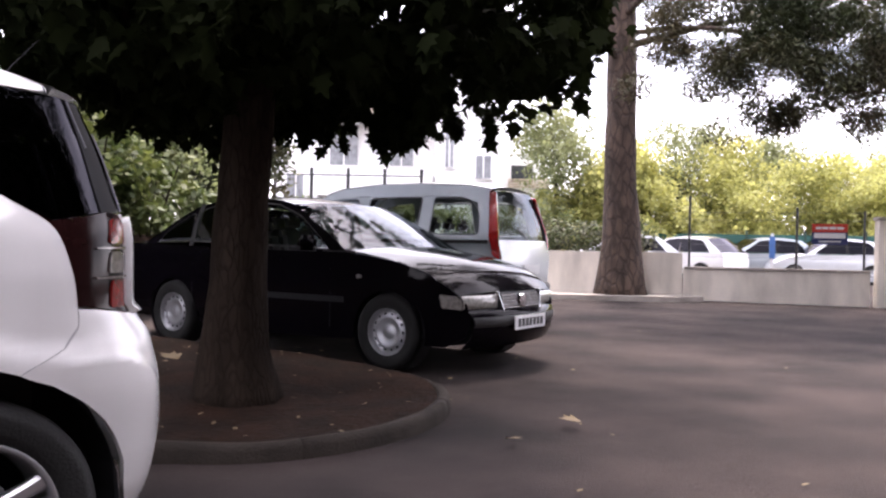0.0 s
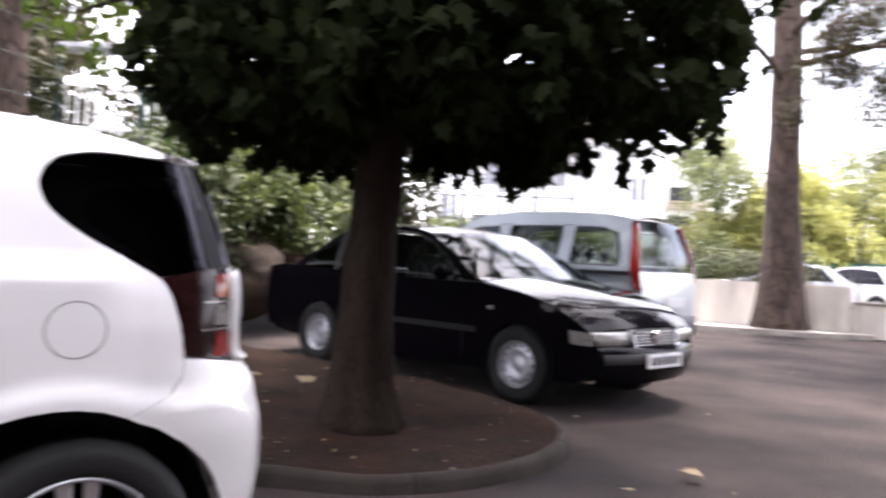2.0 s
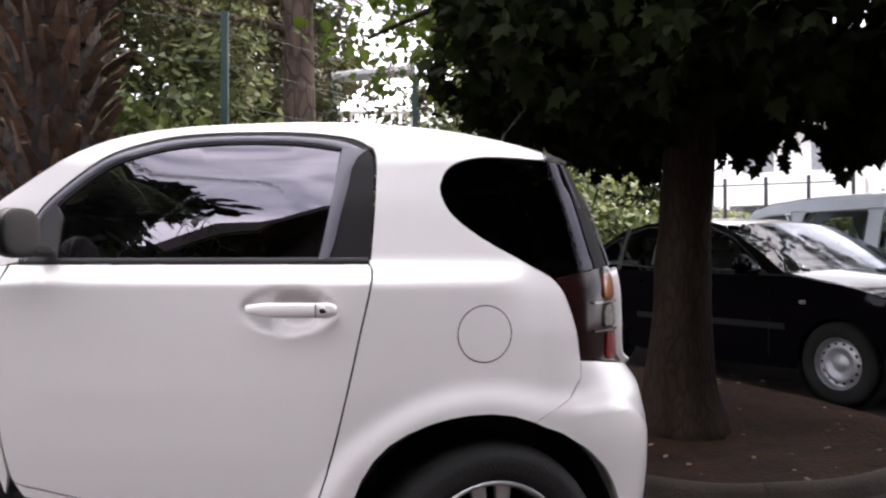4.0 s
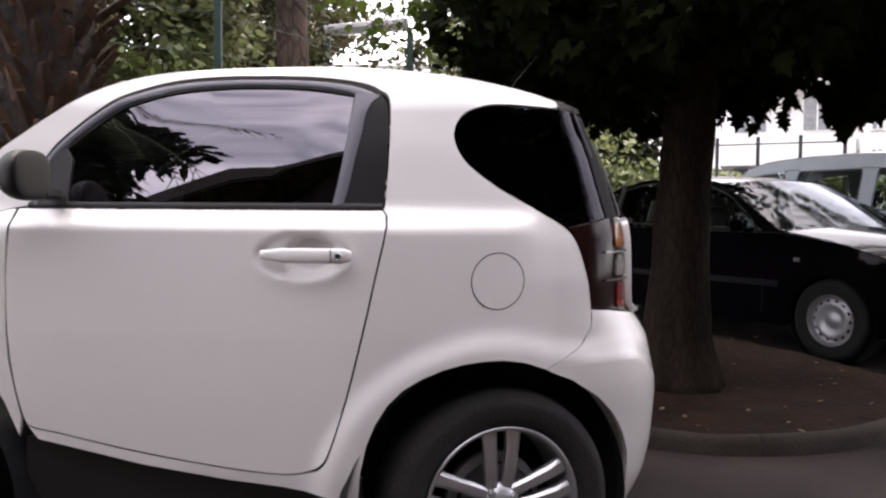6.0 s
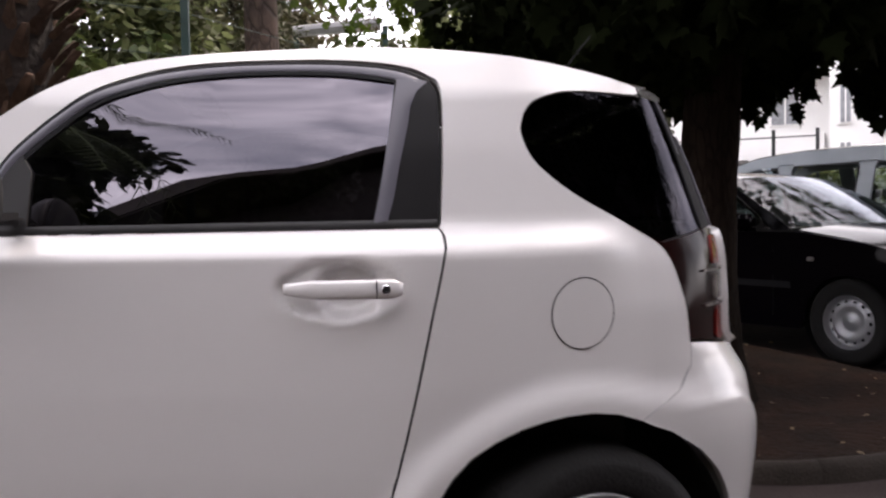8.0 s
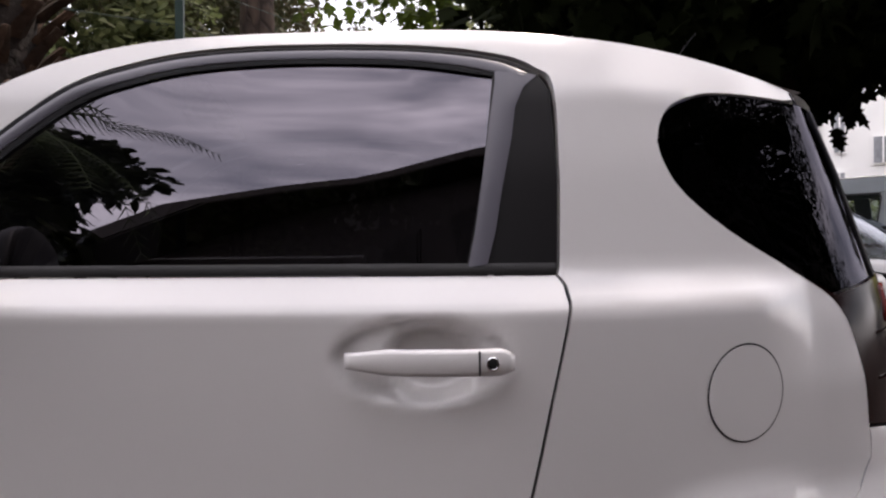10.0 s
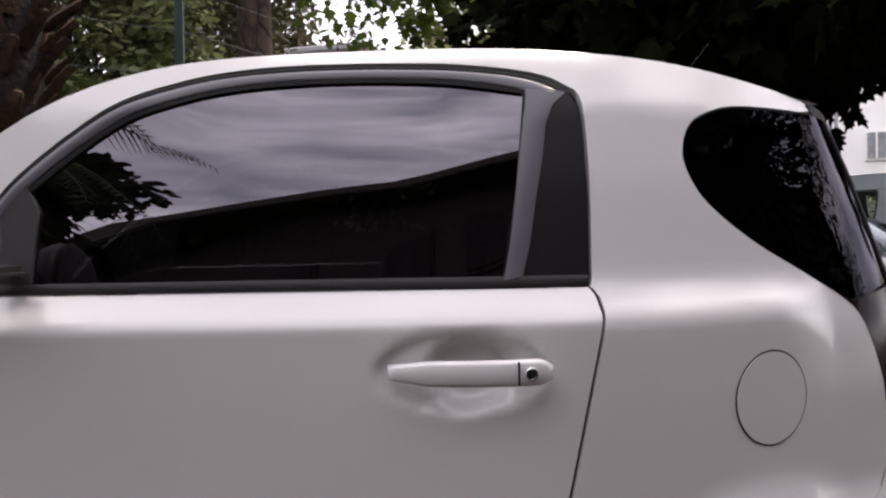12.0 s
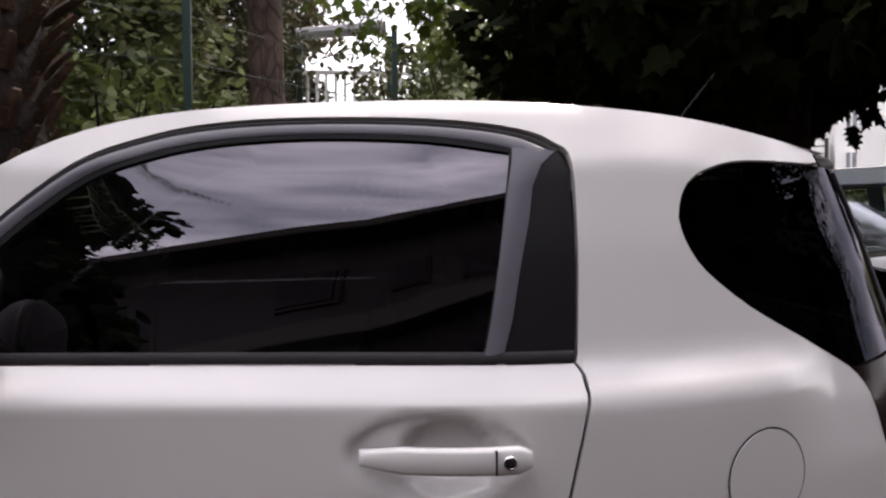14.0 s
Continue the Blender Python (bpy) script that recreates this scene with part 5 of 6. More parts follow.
for dep, px, turn, paint, lb in ((25, 0.245, 150, M_PAINT_GREY, "pale silver car in the neighbouring car park"), (26, 0.325, 100, M_PAINT_WHITE, "small white car in the neighbouring car park"), (27, 0.415, 150, M_PAINT_SILVER, "silver grey car in the neighbouring car park"), (26.5, 0.50, 150, M_PAINT_GREY, "pale grey car in the neighbouring car park")):
    p = spot(dep, px)
    far_car(p.x, p.y, turn, paint, lb)


# ---- small white car beside the camera ----
def curve(x, xs, ys):
    """Smooth interpolation through knots, straight beyond the ends."""
    n = len(xs)
    if x <= xs[0]:
        return ys[0] + (x - xs[0]) * (ys[1] - ys[0]) / (xs[1] - xs[0])
    if x >= xs[-1]:
        return ys[-1] + (x - xs[-1]) * (ys[-1] - ys[-2]) / (xs[-1] - xs[-2])
    i = 0
    while xs[i + 1] < x:
        i += 1

    def tan(j):
        if j == 0:
            return (ys[1] - ys[0]) / (xs[1] - xs[0])
        if j == n - 1:
            return (ys[-1] - ys[-2]) / (xs[-1] - xs[-2])
        return (ys[j + 1] - ys[j - 1]) / (xs[j + 1] - xs[j - 1])
    h = xs[i + 1] - xs[i]
    t = (x - xs[i]) / h
    return (2 * t ** 3 - 3 * t * t + 1) * ys[i] + (t ** 3 - 2 * t * t + t) * h * tan(i) + (-2 * t ** 3 + 3 * t * t) * ys[i + 1] + (t ** 3 - t * t) * h * tan(i + 1)


PLAN_X = (-2.6, -2.2, -1.3, -0.9, -0.6, -0.45, -0.33, -0.2, -0.07, 0.066, 0.2, 0.3)
PLAN_Y = (0.42, 0.26, 0.125, 0.075, 0.036, 0.014, 0.004, 0.018, 0.05, 0.098, 0.155, 0.20)
TUM_Z = (0.15, 0.25, 0.42, 0.6, 0.75, 0.9, 1.002, 1.010, 1.052, 1.07, 1.2, 1.32, 1.4, 1.45)
TUM_Y = (0.10, 0.065, 0.032, 0.012, 0.002, 0.0, 0.001, 0.004, 0.047, 0.051, 0.081, 0.118, 0.165, 0.24)
TAIL_Z = (0.15, 0.25, 0.42, 0.6, 0.75, 0.88, 0.97, 1.06, 1.2, 1.32, 1.4, 1.45)
TAIL_Y = (0.10, 0.065, 0.032, 0.012, 0.002, 0.002, 0.014, 0.040, 0.081, 0.118, 0.165, 0.24)
REAR_Z = (0.2, 0.3, 0.45, 0.6, 0.72, 0.785, 0.80, 1.0, 1.06, 1.2, 1.3, 1.36)
REAR_X = (0.43, 0.470, 0.492, 0.488, 0.455, 0.418, 0.400, 0.396, 0.380, 0.335, 0.290, 0.262)
MID_Y = 0.86


def clamp01(t):
    return max(0.0, min(1.0, t))


def ease(t):
    t = clamp01(t)
    return t * t * (3 - 2 * t)


def side_y(x, z):
    # the belt's shoulder fades out towards the tail
    k = ease((x - 0.02) / 0.13)
    y = curve(x, PLAN_X, PLAN_Y) + (1 - k) * float(np.interp(z, TUM_Z, TUM_Y)) + k * float(np.interp(z, TAIL_Z, TAIL_Y))
    for cx in (0.0, -1.56):
        d = math.hypot(x - cx + 0.015, z - 0.305)
        y -= 0.020 * ease((0.462 - d) / 0.06) * ease((z - 0.30) / 0.1 + 0.6)
    return y


def shell(u, z, out=0.0, dent=False):
    """The car's near side, round the rear corner to its middle; u runs rearwards."""
    xc = 0.15
    if u <= xc:
        y = side_y(u, z)
        if dent:
            e = ((u + 0.468) / 0.118) ** 2 + ((z - 0.943) / 0.056) ** 2
            if e < 1:
                y += 0.012 * ease((1 - e) * 4.5)
            e = ((u + 0.452) / 0.062) ** 2 + ((z - 0.942) / 0.050) ** 2
            if e < 1:
                y += 0.030 * ease((1 - e) * 2.6)
        return Vector((u, y - out, z))
    xr = curve(z, REAR_Z, REAR_X)
    yc = side_y(xc, z)
    p0, p1, p2 = Vector((xc, yc)), Vector((xr + 0.012, yc + 0.26 * (xr - xc))), Vector((xr, yc + 0.32))
    if u < 0.60:
        v = (u - xc) / 0.45
        p = p0 * (1 - v) ** 2 + p1 * 2 * v * (1 - v) + p2 * v * v
        d = ((p1 - p0) * (1 - v) + (p2 - p1) * v).normalized()
        # bumper shoulder
        b = 0.006 * ease(1 - abs(z - 0.715) / 0.05) * ease((u - 0.22) / 0.05)
        # ledge that runs over the bumper's corner
        top = 0.690 - 3.2 * max(0.0, u - 0.31) ** 2 - 2.2 * max(0.0, 0.27 - u) ** 2
        b += 0.008 * ease((top - z) / 0.012) * ease((z - 0.42) / 0.2) * ease((u - 0.17) / 0.08) * ease((0.52 - u) / 0.08)
        q = p + Vector((d.y, -d.x)) * (out + b)
        return Vector((q.x, q.y, z))
    return Vector((xr + out + 0.02 * clamp01((u - 0.6) / 0.4), min(p2.y + (u - 0.6) * (MID_Y - p2.y) / 0.43, MID_Y), z))


def near(out=0.0, dent=False):
    return lambda u, z: shell(u, z, out, dent)


def far(out=0.0):
    def f(u, z):
        p = shell(u, z, out)
        return Vector((p.x, 2 * MID_Y - p.y, p.z))
    return f


iq = root("small_white_car", Matrix.Identity(4), "small pearl white three-door city car with tinted windows", "car")

SEAM = [(-0.284, 1.050), (-0.275, 1.017), (-0.304, 0.883), (-0.330, 0.765), (-0.370, 0.602), (-0.405, 0.49), (-0.425, 0.448), (-0.455, 0.428), (-0.522, 0.417), (-0.659, 0.430), (-0.866, 0.463), (-1.073, 0.508), (-1.130, 0.520), (-1.152, 0.545), (-1.177, 0.68), (-1.183, 0.873), (-1.175, 0.98), (-1.168, 1.05)]
seam_f = [(p.x, p.y) for p in smooth_line([(u, z, 0) for u, z in SEAM], 3)]
FRAME = [(-1.140, 1.054), (-1.125, 1.15), (-1.075, 1.225), (-0.965, 1.315), (-0.875, 1.352), (-0.775, 1.373), (-0.636, 1.381), (-0.464, 1.377), (-0.345, 1.362), (-0.295, 1.342), (-0.272, 1.312), (-0.274, 1.18), (-0.283, 1.054)]
frame_f = [(p.x, p.y) for p in smooth_line([(u, z, 0) for u, z in FRAME], 4)]
EDGE = [(-1.45, 1.01), (-1.30, 1.14), (-1.17, 1.242), (-1.03, 1.336), (-0.90, 1.383), (-0.75, 1.403), (-0.58, 1.411), (-0.38, 1.411), (-0.11, 1.396), (0.06, 1.372), (0.20, 1.342)]
edge_f = [(p.x, p.y) for p in smooth_line([(u, z, 0) for u, z in EDGE], 3)]
QUARTER_TOP = [(-0.109, 1.237), (-0.100, 1.268), (-0.078, 1.295), (-0.039, 1.312), (0.0, 1.321), (0.069, 1.324), (0.20, 1.321)]
QUARTER_LOW = [(-0.109, 1.237), (-0.100, 1.205), (-0.072, 1.165), (-0.001, 1.112), (0.102, 1.056), (0.172, 1.015), (0.205, 0.975), (0.228, 0.915), (0.243, 0.86), (0.249, 0.806)]
qt = [(p.x, p.y) for p in smooth_line([(u, z, 0) for u, z in QUARTER_TOP], 3)]
ql = [(p.x, p.y) for p in smooth_line([(u, z, 0) for u, z in QUARTER_LOW], 3)]
BUMP_TOP = [(1.03, 0.768), (0.52, 0.770), (0.44, 0.776), (0.36, 0.787), (0.30, 0.795)]
BUMP_SEAM = [(0.249, 0.800), (0.235, 0.755), (0.205, 0.71), (0.165, 0.68), (0.128, 0.655)]
R_ARCH = [(0.345, 0.33), (0.332, 0.405), (0.306, 0.467), (0.274, 0.523), (0.232, 0.577), (0.182, 0.624), (0.128, 0.655)]
L_ARCH = [(0.128, 0.655), (0.07, 0.677), (0.013, 0.687), (-0.04, 0.688), (-0.09, 0.683), (-0.14, 0.672), (-0.19, 0.653), (-0.234, 0.628), (-0.270, 0.593), (-0.299, 0.547), (-0.320, 0.495), (-0.334, 0.43), (-0.340, 0.352)]


def gap_line(name, pts, surf, r=0.0035, mat=M_GAP):
    return part(name, tube([surf(u, z) for u, z in pts], [r] * len(pts), 6), mat, iq)


# body: quarter panel with sill and roof rail in one pressing
quarter = ([(-0.281, 1.05)] + [(u + 0.006, z + 0.006) for u, z in frame_f[::-1]] + [(-1.19, 1.05), (-1.40, 1.0)] + edge_f + [(0.21, 1.330)] + [(u, z + 0.004) for u, z in qt[::-1]][1:] + ql[1:] + BUMP_SEAM[1:] + L_ARCH[1:] + [(-0.52, 0.383), (-0.66, 0.398), (-0.87, 0.432), (-1.07, 0.478), (-1.12, 0.489)] + [(u + 0.003, z - 0.006) for u, z in seam_f[::-1] if z < 0.53] + [(u + 0.0048, z) for u, z in seam_f[::-1] if z >= 0.53 and u > -0.5])


def clean(ol):
    out = []
    for p in ol:
        if not out or math.hypot(p[0] - out[-1][0], p[1] - out[-1][1]) > 0.003:
            out.append(p)
    return out


for sf, fl in ((near(), False), (far(), True)):
    panel("quarter_panel", clean(quarter), sf, M_PAINT_WHITE, iq, 0.018 if not fl else 0.06, 0.012, flip=fl)
    dsf = near(0.0, True) if not fl else sf
    door = panel("door", clean([(u - 0.0, z) for u, z in seam_f]), dsf, M_PAINT_WHITE, iq, 0.009 if not fl else 0.05, 0.012, flip=fl)
    panel("rear_bumper", clean([(u + 0.0015, z - 0.001) for u, z in BUMP_SEAM[::-1]] + BUMP_TOP[::-1] + [(1.03, 0.24), (0.6, 0.23), (0.38, 0.24)] + R_ARCH), sf, M_PAINT_WHITE, iq, 0.012 if not fl else 0.05, 0.015, flip=fl)
    panel("hatch", [(0.50, 0.780), (0.50, 0.92), (0.49, 1.035), (0.60, 1.045), (1.03, 1.05), (1.03, 0.778)], sf, M_PAINT_WHITE, iq, 0.06, 0.012, flip=fl)
    qg = panel("quarter_window", clean(qt + [(0.352, 1.316), (0.365, 1.20), (0.38, 1.045), (0.19, 1.012)] + ql[::-1][9:]), near(-0.003) if not fl else far(-0.003), M_GLASS_DARK, iq, 0.05, 0.006, flip=fl)
    rg = panel("rear_window", [(0.362, 1.318), (0.375, 1.2), (0.392, 1.045), (1.03, 1.06), (1.03, 1.328)], near(-0.002) if not fl else far(-0.002), M_GLASS_DARK, iq, 0.06, 0.006, flip=fl)
    # matte black laid over the wrapped glass, added to dull sky reflections
    panel("corner_matte", [(0.300, 1.314), (0.315, 1.20), (0.335, 1.035), (0.43, 1.04), (0.405, 1.20), (0.38, 1.314)], near(0.0) if not fl else far(0.0), M_GAP, iq, 0.04, 0.006, "matte black strip hiding reflections at the glass corner", flip=fl)
    # front wing
    arch_f = [(-1.96, 0.33), (-1.93, 0.50), (-1.86, 0.62), (-1.75, 0.70), (-1.62, 0.742), (-1.5, 0.748), (-1.40, 0.738), (-1.30, 0.708), (-1.238, 0.655), (-1.198, 0.58), (-1.165, 0.495)]
    panel("front_wing", clean([(-1.160, 0.545), (-1.184, 0.68), (-1.190, 0.873), (-1.182, 0.98), (-1.175, 1.05), (-1.40, 1.0), (-1.55, 0.945), (-1.72, 0.885), (-1.87, 0.81), (-1.99, 0.70), (-2.075, 0.55), (-2.06, 0.3)] + arch_f), sf, M_PAINT_WHITE, iq, 0.04, 0.012, flip=fl)

# tail lamp
lamp_ol = clean(ql[12:] + [(0.30, 0.800), (0.36, 0.792), (0.438, 0.781), (0.446, 0.90), (0.438, 1.032), (0.36, 1.038), (0.19, 1.010)])
lamp = panel("tail_lamp", lamp_ol, near(0.001), M_LAMPDARK, iq, 0.03, 0.012, "smoked tail lamp with red and clear lenses")
for nm, u0, u1, z0, z1, mt in (("red_lens", 0.352, 0.434, 0.958, 1.022, M_LAMPDEEP), ("clear_lens", 0.350, 0.438, 0.884, 0.938, M_LAMPGREY), ("red_lens", 0.355, 0.434, 0.797, 0.868, M_LAMPDEEP)):
    panel(nm, rounded([(u0, z0), (u0 + 0.01, z1), (u1, z1), (u1, z0)], 0.012), near(0.006), mt, lamp, 0.03, 0.006)
for z in (0.947, 0.873):
    panel("divider", [(0.300, z - 0.003), (0.300, z + 0.002), (0.440, z + 0.004), (0.440, z - 0.003)], near(0.009), M_LAMPGREY, lamp, 0.05, 0.003)
panel("hatch_edge", [(0.438, 0.78), (0.446, 0.92), (0.438, 1.035), (0.450, 1.035), (0.458, 0.92), (0.450, 0.78)], near(-0.004), M_GAP, iq, 0.05, 0.004)
panel("hatch_lip", clean(rounded([(0.452, 0.782), (0.459, 0.92), (0.452, 1.030), (0.56, 1.040), (0.58, 0.92), (0.57, 0.784)], 0.02)), near(0.020), M_PAINT_WHITE, iq, 0.02, 0.028, "white folded edge of the tailgate")
# grey strip paints the light streak that the glass joint catches
panel("joint_glint", [(0.300, 1.316), (0.306, 1.316), (0.336, 1.20), (0.331, 1.20)], near(0.002), M_SATIN, iq, 0.04, 0.003, "thin grey strip for the glint on the rear window joint")
gap_line("glass_edge", [(0.425, 1.245), (0.437, 1.18), (0.447, 1.11), (0.452, 1.042)], near(0.004), 0.0026, M_SATIN)

# dark inset panel stands in for the shade below the white sill
panel("sill", [(-0.33, 0.22), (-0.33, 0.40), (-0.52, 0.42), (-1.1, 0.50), (-1.17, 0.48), (-1.17, 0.25)], near(-0.05), M_PLASTIC, iq, 0.2, 0.01, "dark inset panel for the shade under the sill")
# gaps round door, bumper and hatch
gap_line("door_gap", [p for p in seam_f], near(-0.0035), 0.0032)
gap_line("bumper_gap", BUMP_SEAM, near(-0.0015), 0.0016, M_GREYTRIM)
gap_line("roof_gap", [(0.195, 1.340), (0.200, 1.330), (0.205, 1.320)], near(0.0), 0.002)

# door window: seal, moulding, pillar cover, pane
GLASS = [(-1.115, 1.064), (-1.098, 1.145), (-1.05, 1.205), (-0.945, 1.290), (-0.86, 1.325), (-0.765, 1.346), (-0.632, 1.355), (-0.472, 1.350), (-0.352, 1.332), (-0.360, 1.27), (-0.374, 1.189), (-0.400, 1.066)]
glass_f = [(p.x, p.y) for p in smooth_line([(u, z, 0) for u, z in GLASS[:9]], 4)] + GLASS[9:]
pane = panel("door_window", clean(glass_f), near(-0.004), M_GLASS_TINT, iq, 0.05, 0.004, "tinted door window")
pane.visible_shadow = False
top_o = [p for p in frame_f if not (p[0] > -0.30 and p[1] < 1.33)]
n_top = 44
to, ti_ = resample(top_o, n_top), resample([p for p in glass_f if p[1] >= 1.064 and not (p[0] > -0.41 and p[1] < 1.331)], n_top)


def between(a, b, t):
    return [(p[0] + (q[0] - p[0]) * t, p[1] + (q[1] - p[1]) * t) for p, q in zip(a, b)]


ring_panel("window_seal", to, between(to, ti_, 0.22), near(0.002), M_GAP, iq, "black rubber seal", 0.001)
ring_panel("window_moulding", between(to, ti_, 0.22), between(to, ti_, 0.74), near(0.003), M_SATIN, iq, "satin grey window moulding", 0.004)
ring_panel("window_seal", between(to, ti_, 0.74), between(to, ti_, 1.04), near(0.001), M_GAP, iq, "black rubber seal", 0.001)
belt_o = [(-1.145 + 0.862 * i / 20, 1.052) for i in range(21)]
belt_i = [(-1.145 + 0.862 * i / 20, 1.067) for i in range(21)]
ring_panel("belt_seal", belt_o, belt_i, near(0.003), M_PLASTIC, iq, "black belt line seal", 0.003)
panel("pillar_cover", clean([(-0.404, 1.060), (-0.376, 1.189), (-0.353, 1.340), (-0.320, 1.345), (-0.290, 1.340), (-0.272, 1.310), (-0.272, 1.18), (-0.281, 1.056)]), near(0.0005), M_PILLAR, iq, 0.03, 0.006, "black film on the door pillar")
ring_panel("pillar_strip", [(-0.402, 1.062), (-0.391, 1.11), (-0.380, 1.17), (-0.368, 1.24), (-0.360, 1.285), (-0.353, 1.32), (-0.350, 1.345)], [(-0.376, 1.066), (-0.363, 1.11), (-0.351, 1.17), (-0.334, 1.24), (-0.326, 1.285), (-0.312, 1.315), (-0.290, 1.334)], near(0.004), M_SATIN, iq, "satin grey strip", 0.003)
panel("mirror_base", [(-1.14, 1.06), (-1.118, 1.15), (-1.07, 1.215), (-1.045, 1.17), (-1.05, 1.062)], near(0.0035), M_PLASTIC, iq, 0.05, 0.006)

# fuel flap
flap_gap = [(-0.002 + 0.0690 * math.cos(a), 0.880 + 0.0705 * math.sin(a)) for a in [2 * math.pi * i / 48 for i in range(49)]]
flap_in = [(-0.002 + 0.0662 * math.cos(a), 0.880 + 0.0677 * math.sin(a)) for a in [2 * math.pi * i / 48 for i in range(49)]]
flap = panel("fuel_flap", flap_in[:-1], near(0.0022), M_PAINT_WHITE, iq, 0.03, 0.006)
ring_panel("flap_gap", flap_gap, flap_in, near(0.0009), M_GAP, flap)

# door handle with lock
hb = bmesh.new()
hrows = []
for i in range(25):
    t = i / 24
    u = -0.566 + 0.212 * t
    hh = 0.0165 * (0.6 + 0.4 * min(1, t * 4, (1 - t) * 14)) * (1 + 0.08 * t)
    zc = 0.9465 - 0.0015 * t
    base = shell(u, zc).y
    o = 0.010 + 0.020 * math.sin(math.pi * clamp01(t * 0.96 + 0.02)) ** 0.55
    row = []
    for k in range(12):
        a = 2 * math.pi * k / 12
        ca, sa = math.cos(a), math.sin(a)
        row.append(hb.verts.new((u, base - o + 0.010 * (abs(ca) ** 0.6) * (1 if ca > 0 else -1), zc + hh * (abs(sa) ** 0.6) * (1 if sa > 0 else -1))))
    hrows.append(row)
for a, b in zip(hrows, hrows[1:]):
    for k in range(12):
        hb.faces.new((a[k], a[(k + 1) % 12], b[(k + 1) % 12], b[k]))
hb.faces.new(hrows[0][::-1])
hb.faces.new(hrows[-1])
bmesh.ops.recalc_face_normals(hb, faces=hb.faces[:])
handle = part("door_handle", hb, M_PAINT_WHITE, iq, "body coloured pull handle", True)
yk = shell(-0.384, 0.944).y
part("handle_gap", box((0.0022, 0.012, 0.030), (-0.4005, yk - 0.0300, 0.9455)), M_GAP, handle)
part("lock_ring", lathe([(0.0, -0.001), (0.0062, -0.001), (0.0070, -0.003), (0.0082, -0.0025), (0.0090, 0.004)], 24), M_CHROME, handle, "chrome lock ring", True).matrix_local = pose(-0.384, yk - 0.0345, 0.945)
part("lock_core", lathe([(0.0, -0.0025), (0.0042, -0.0025), (0.0048, 0.0)], 16), M_GAP, handle).matrix_local = pose(-0.384, yk - 0.0352, 0.945)


# roof, windscreen, bonnet
def top_sheet(name, line, crown, bow, mat, n=20):
    bm = bmesh.new()
    rows = []
    for u, z in line:
        yl = shell(u, z).y
        rows.append([bm.verts.new((u + bow * (1 - abs(2 * k / n - 1) ** 2.2), yl + (2 * MID_Y - 2 * yl) * k / n, z + crown * (1 - 0.7 * ease((u + 0.4) / 0.6)) * (1 - abs(2 * k / n - 1) ** 2.4))) for k in range(n + 1)])
    for a, b in zip(rows, rows[1:]):
        for k in range(n):
            bm.faces.new((b[k], b[k + 1], a[k + 1], a[k]))
    return part(name, bm, mat, iq, "", True)


top_sheet("roof", [p for p in edge_f if p[0] > -0.86], 0.045, 0.0, M_PAINT_WHITE)
ws = top_sheet("windscreen", [p for p in edge_f if p[0] < -0.83], 0.02, -0.10, M_GLASS)
ws.visible_shadow = False
top_sheet("bonnet", [(-1.44, 1.0), (-1.55, 0.945), (-1.72, 0.885), (-1.87, 0.81), (-1.99, 0.70)], 0.06, -0.14, M_PAINT_WHITE)
top_sheet("front_bumper", [(-1.99, 0.70), (-2.07, 0.58), (-2.085, 0.45), (-2.05, 0.25)], 0.0, -0.16, M_PAINT_WHITE)
# spoiler over the rear window
sb = bmesh.new()
srows = []
for dx, z in ((0.0, 1.342), (0.03, 1.337), (0.05, 1.329), (0.053, 1.323), (0.04, 1.318), (0.0, 1.316)):
    row = []
    for k in range(21):
        t = k / 20
        yl = shell(0.20, 1.345).y + 0.015 + 0.9 * max(0.0, dx)
        y = yl + (2 * MID_Y - 2 * yl) * t
        cr = 1 - abs(2 * t - 1) ** 2.4
        row.append(sb.verts.new((0.20 + dx + 0.05 * cr * (dx > 0.01), y, z + 0.030 * cr)))
    srows.append(row)
for a, b in zip(srows, srows[1:]):
    for k in range(20):
        sb.faces.new((a[k], a[k + 1], b[k + 1], b[k]))
bmesh.ops.recalc_face_normals(sb, faces=sb.faces[:])
part("spoiler", sb, M_PAINT_WHITE, iq, "", True)

part("aerial", tube([(0.095, 0.68, 1.40), (0.122, 0.68, 1.455), (0.195, 0.68, 1.545)], [0.008, 0.0020, 0.0010], 6), M_GAP, iq)
# wheels
for x, turn in ((0.0, 16), (-1.56, -8)):
    yy = side_y(x, 0.6) + 0.125
    w = wheel(iq, x, yy, 0.302, 0.302, 0.207, -1, M_ALLOY, 5, 0.18, "twin spoke alloy rim")
    w.matrix_local = pose(x, yy, 0.302, 0, 0, turn) @ Matrix.Diagonal((1, -1, 1, 1))
    w2 = wheel(iq, x, 2 * MID_Y - yy, 0.302, 0.302, 0.207, 1, M_ALLOY, 5, 0.18, "twin spoke alloy rim")
    liner = part("wheel_arch", lathe([(0.0, 0.25), (0.40, 0.25), (0.405, 0.1), (0.38, 0.02)], 32), M_GAP, iq)
    liner.matrix_local = pose(x, side_y(x, 0.6) + 0.02, 0.31, 0, 0, turn)
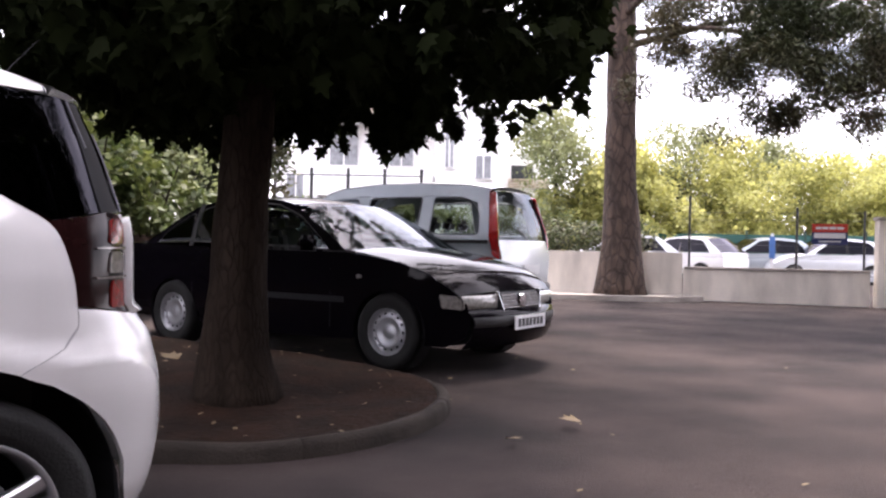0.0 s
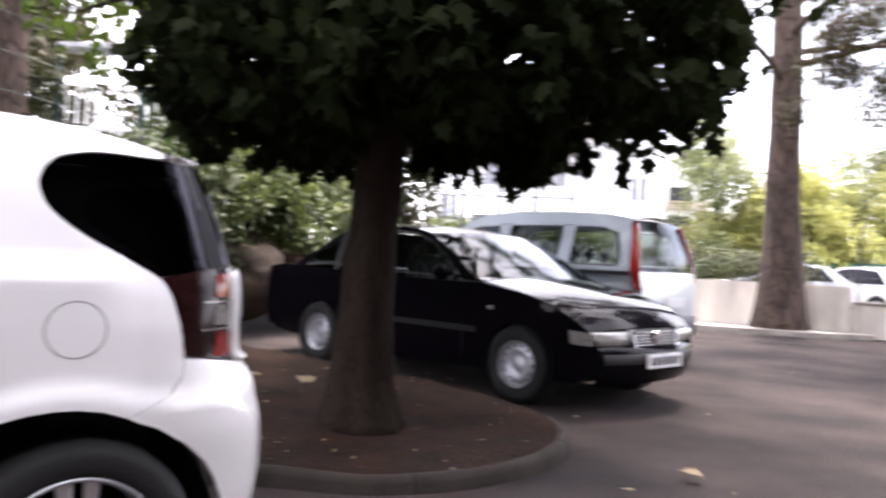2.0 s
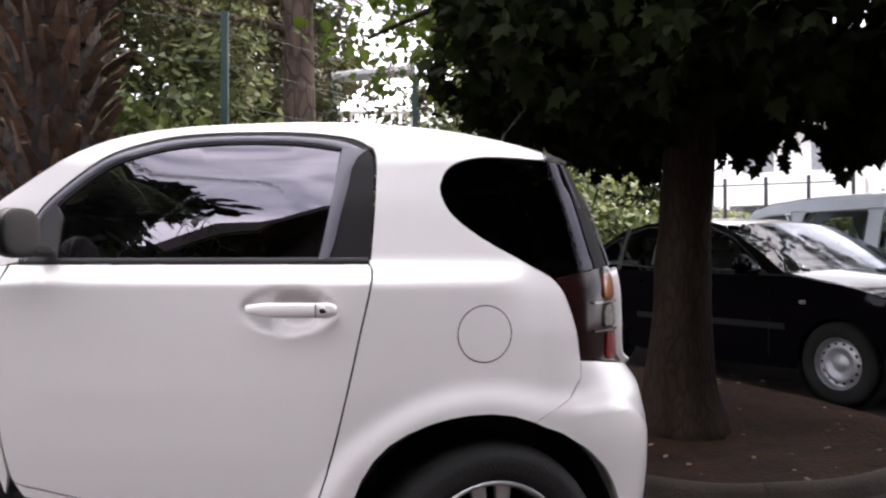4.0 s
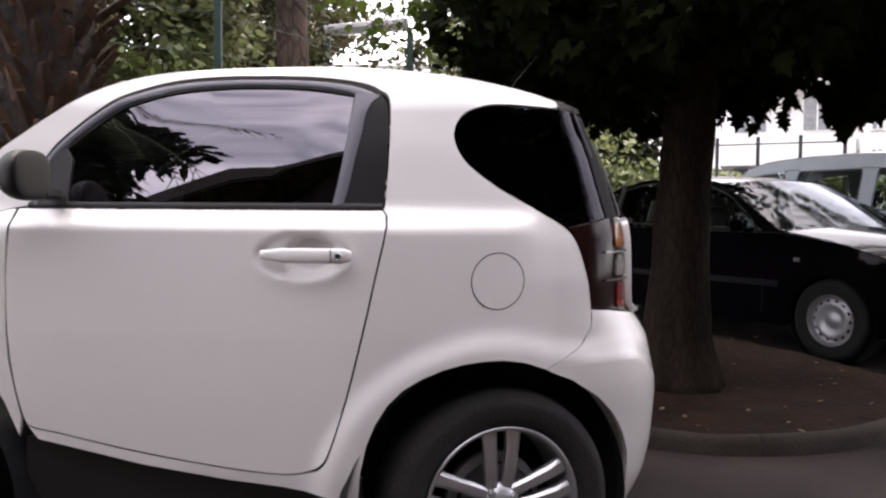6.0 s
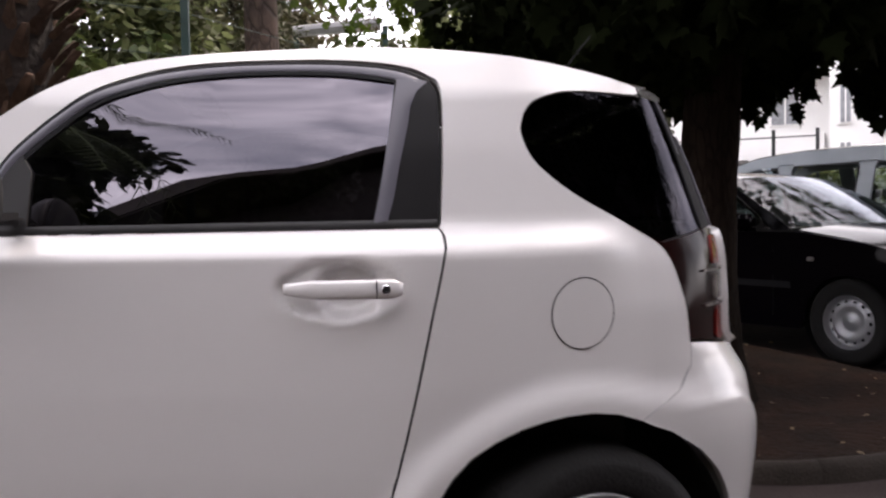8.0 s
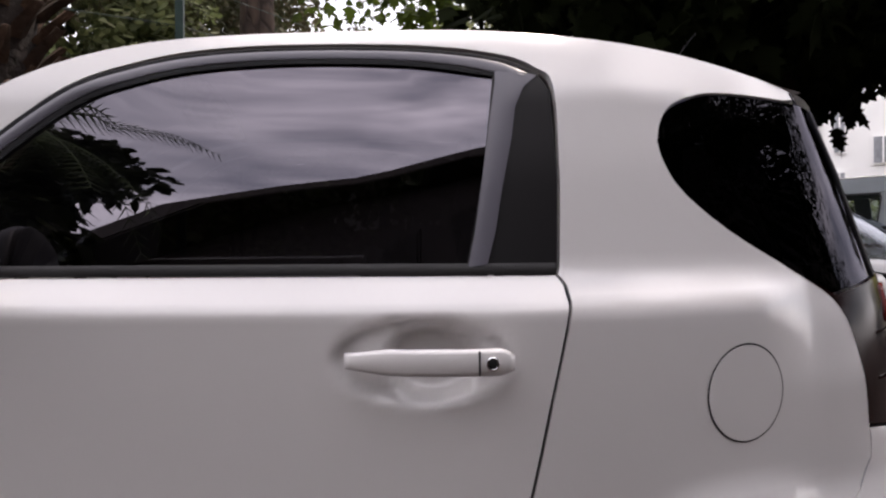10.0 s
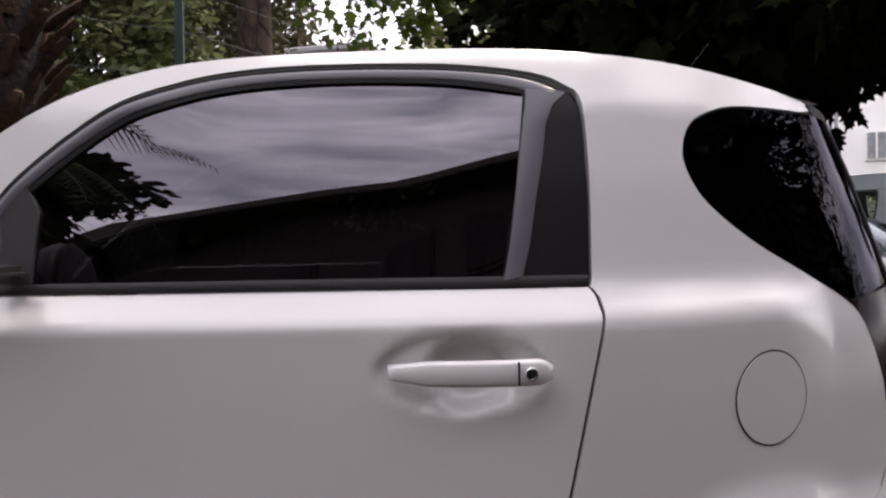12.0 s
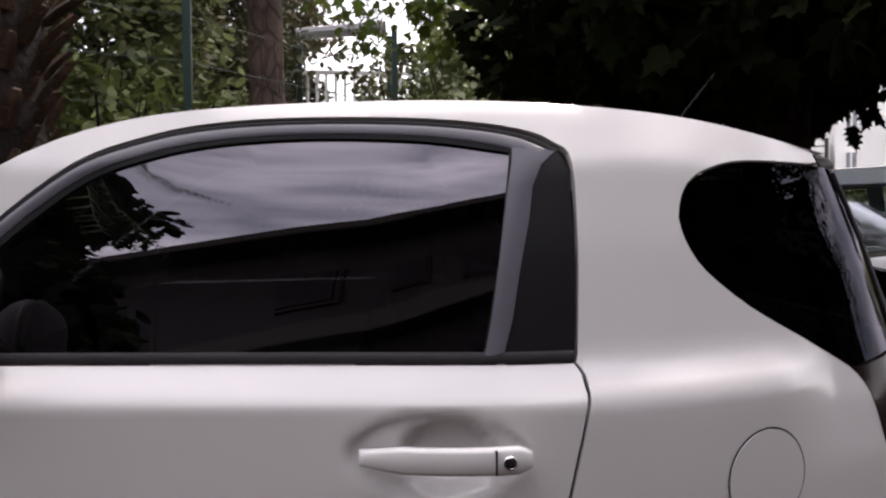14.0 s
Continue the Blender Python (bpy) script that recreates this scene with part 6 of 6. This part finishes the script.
# door mirror
mb = bmesh.new()
bmesh.ops.create_icosphere(mb, subdivisions=4, radius=1.0)
for v in mb.verts:
    c = v.co
    sx = 0.07 if c.x < 0 else 0.015
    v.co = Vector((sx * c.x * (1 - 0.1 * abs(c.z)), 0.092 * (abs(c.y) ** 0.75) * (1 if c.y > 0 else -1), 0.074 * (abs(c.z) ** 0.75) * (1 if c.z > 0 else -1)))
mirror = part("door_mirror", mb, M_PLASTIC, iq, "black door mirror", True)
mirror.matrix_local = pose(-1.085, 0.01, 1.125, 0, 0, -8) @ Matrix.Scale(0.78, 4)
mg = bmesh.new()
bmesh.ops.create_icosphere(mg, subdivisions=3, radius=1.0)
for v in mg.verts:
    c = v.co
    v.co = Vector((0.010 * c.x + 0.016, 0.091 * (abs(c.y) ** 0.7) * (1 if c.y > 0 else -1), 0.073 * (abs(c.z) ** 0.7) * (1 if c.z > 0 else -1)))
part("mirror_glass", mg, M_GAP, mirror, "black mirror surround", True)
part("mirror_arm", box((0.06, 0.12, 0.03), (-0.005, 0.11, -0.055), None, 0.012), M_PLASTIC, mirror)
# underside and cabin
part("floor_pan", box((2.3, 1.3, 0.06), (-0.85, MID_Y, 0.26)), M_GAP, iq)
part("inner_wall", box((0.9, 0.03, 0.5), (-0.72, 0.24, 0.72)), M_CABIN, iq)
for y in (0.50, 1.22):
    part("seat", box((0.18, 0.46, 0.66), (-0.48, y, 0.80), pose(0, 0, 0, 0, 14, 0), 0.06), M_CABIN, iq)
    part("headrest", box((0.11, 0.25, 0.17), (-0.36, y, 1.2), pose(0, 0, 0, 0, 14, 0), 0.05), M_CABIN, iq)
part("rear_bench", box((0.3, 1.1, 0.6), (0.02, MID_Y, 0.75), None, 0.05), M_CABIN, iq)
part("dashboard", box((0.4, 1.2, 0.3), (-1.35, MID_Y, 0.85), None, 0.06), M_CABIN, iq)
part("steering_wheel", lathe([(0.17, -0.012), (0.185, 0.0), (0.17, 0.012), (0.158, 0.0), (0.17, -0.012)], 28), M_CABIN, iq).matrix_local = pose(-1.08, 0.5, 0.95, 0, 20, 90)


tw = link("twig", tube([(-0.013, 0.004, 0.0), (0.0, -0.002, 0.003), (0.012, -0.006, 0.001)], [0.0022, 0.0026, 0.0015], 6), M_BARK)
tw.matrix_world = pose(-0.17, 0.33, 1.4215)
tagged(tw, "tiny dry twig lying on the white roof", "twig")


# ---- behind the camera: building, palm and conifer that the windows mirror ----
bb = root("residence_block", Matrix.Translation((1.2, -11.0, 0)) @ pose(0, 0, 0, 0, 0, 26), "long dark residence with flat overhanging roof", "building")
part("wall", box((46, 6.0, 10.1), (-4.0, -4.2, 5.0), None, 0.05), M_BROWN, bb)
part("roof", box((47, 8.0, 0.5), (-4.0, -3.7, 10.3), None, 0.05), M_BROWN, bb)
for z in (3.2, 6.2):
    part("wall_band", box((46.2, 0.6, 0.45), (-4.0, -1.0, z), None, 0.02), M_CONCRETE, bb)
for z in (1.6, 4.6, 7.7):
    for k in range(10):
        wv = part("window", box((1.6, 0.15, 1.5), (-9.0 + 2.9 * k, -1.2, z), None, 0.02), M_BROWN, bb)
        part("pane", box((1.4, 0.05, 1.3), (-9.0 + 2.9 * k, -1.11, z)), M_DULLPANE, wv)
palm(-6.2, -5.4, 0.0, 7.0, 0.25, 8, True, "tall palm with arching fronds behind the yard")
# leaf colour kept dark so the glass mirrors black silhouettes
far_tree(-7.0, -7.5, 8.2, 2.1, M_LEAFSHADE, 140, "dark_conifer", "dark conifer behind the yard", 0.30, 13000, 0.2)
far_tree(-10.2, -5.0, 9.5, 2.8, M_LEAFSHADE, 141, "dark_conifer", "dark conifer behind the yard", 0.30, 13000, 0.2)
# unseen trees, made this tall to darken what the quarter glass mirrors
far_tree(9.5, -7.0, 13.0, 5.0, M_LEAFSHADE, 150, "yard_tree", "dark broadleaf tree at the yard's edge", 0.2, 9000, 0.25)
far_tree(13.0, -2.5, 12.5, 4.8, M_LEAFSHADE, 151, "yard_tree", "dark broadleaf tree at the yard's edge", 0.2, 9000, 0.25)
far_tree(-8.6, -9.2, 5.6, 3.0, M_LEAFSHADE, 142, "evergreen_shrub", "dense dark evergreen shrub beside the residence", 0.28, 12000, 0.1)
far_tree(-12.5, -8.6, 7.0, 3.2, M_LEAFSHADE, 143, "evergreen_shrub", "dense dark evergreen shrub beside the residence", 0.28, 12000, 0.1)
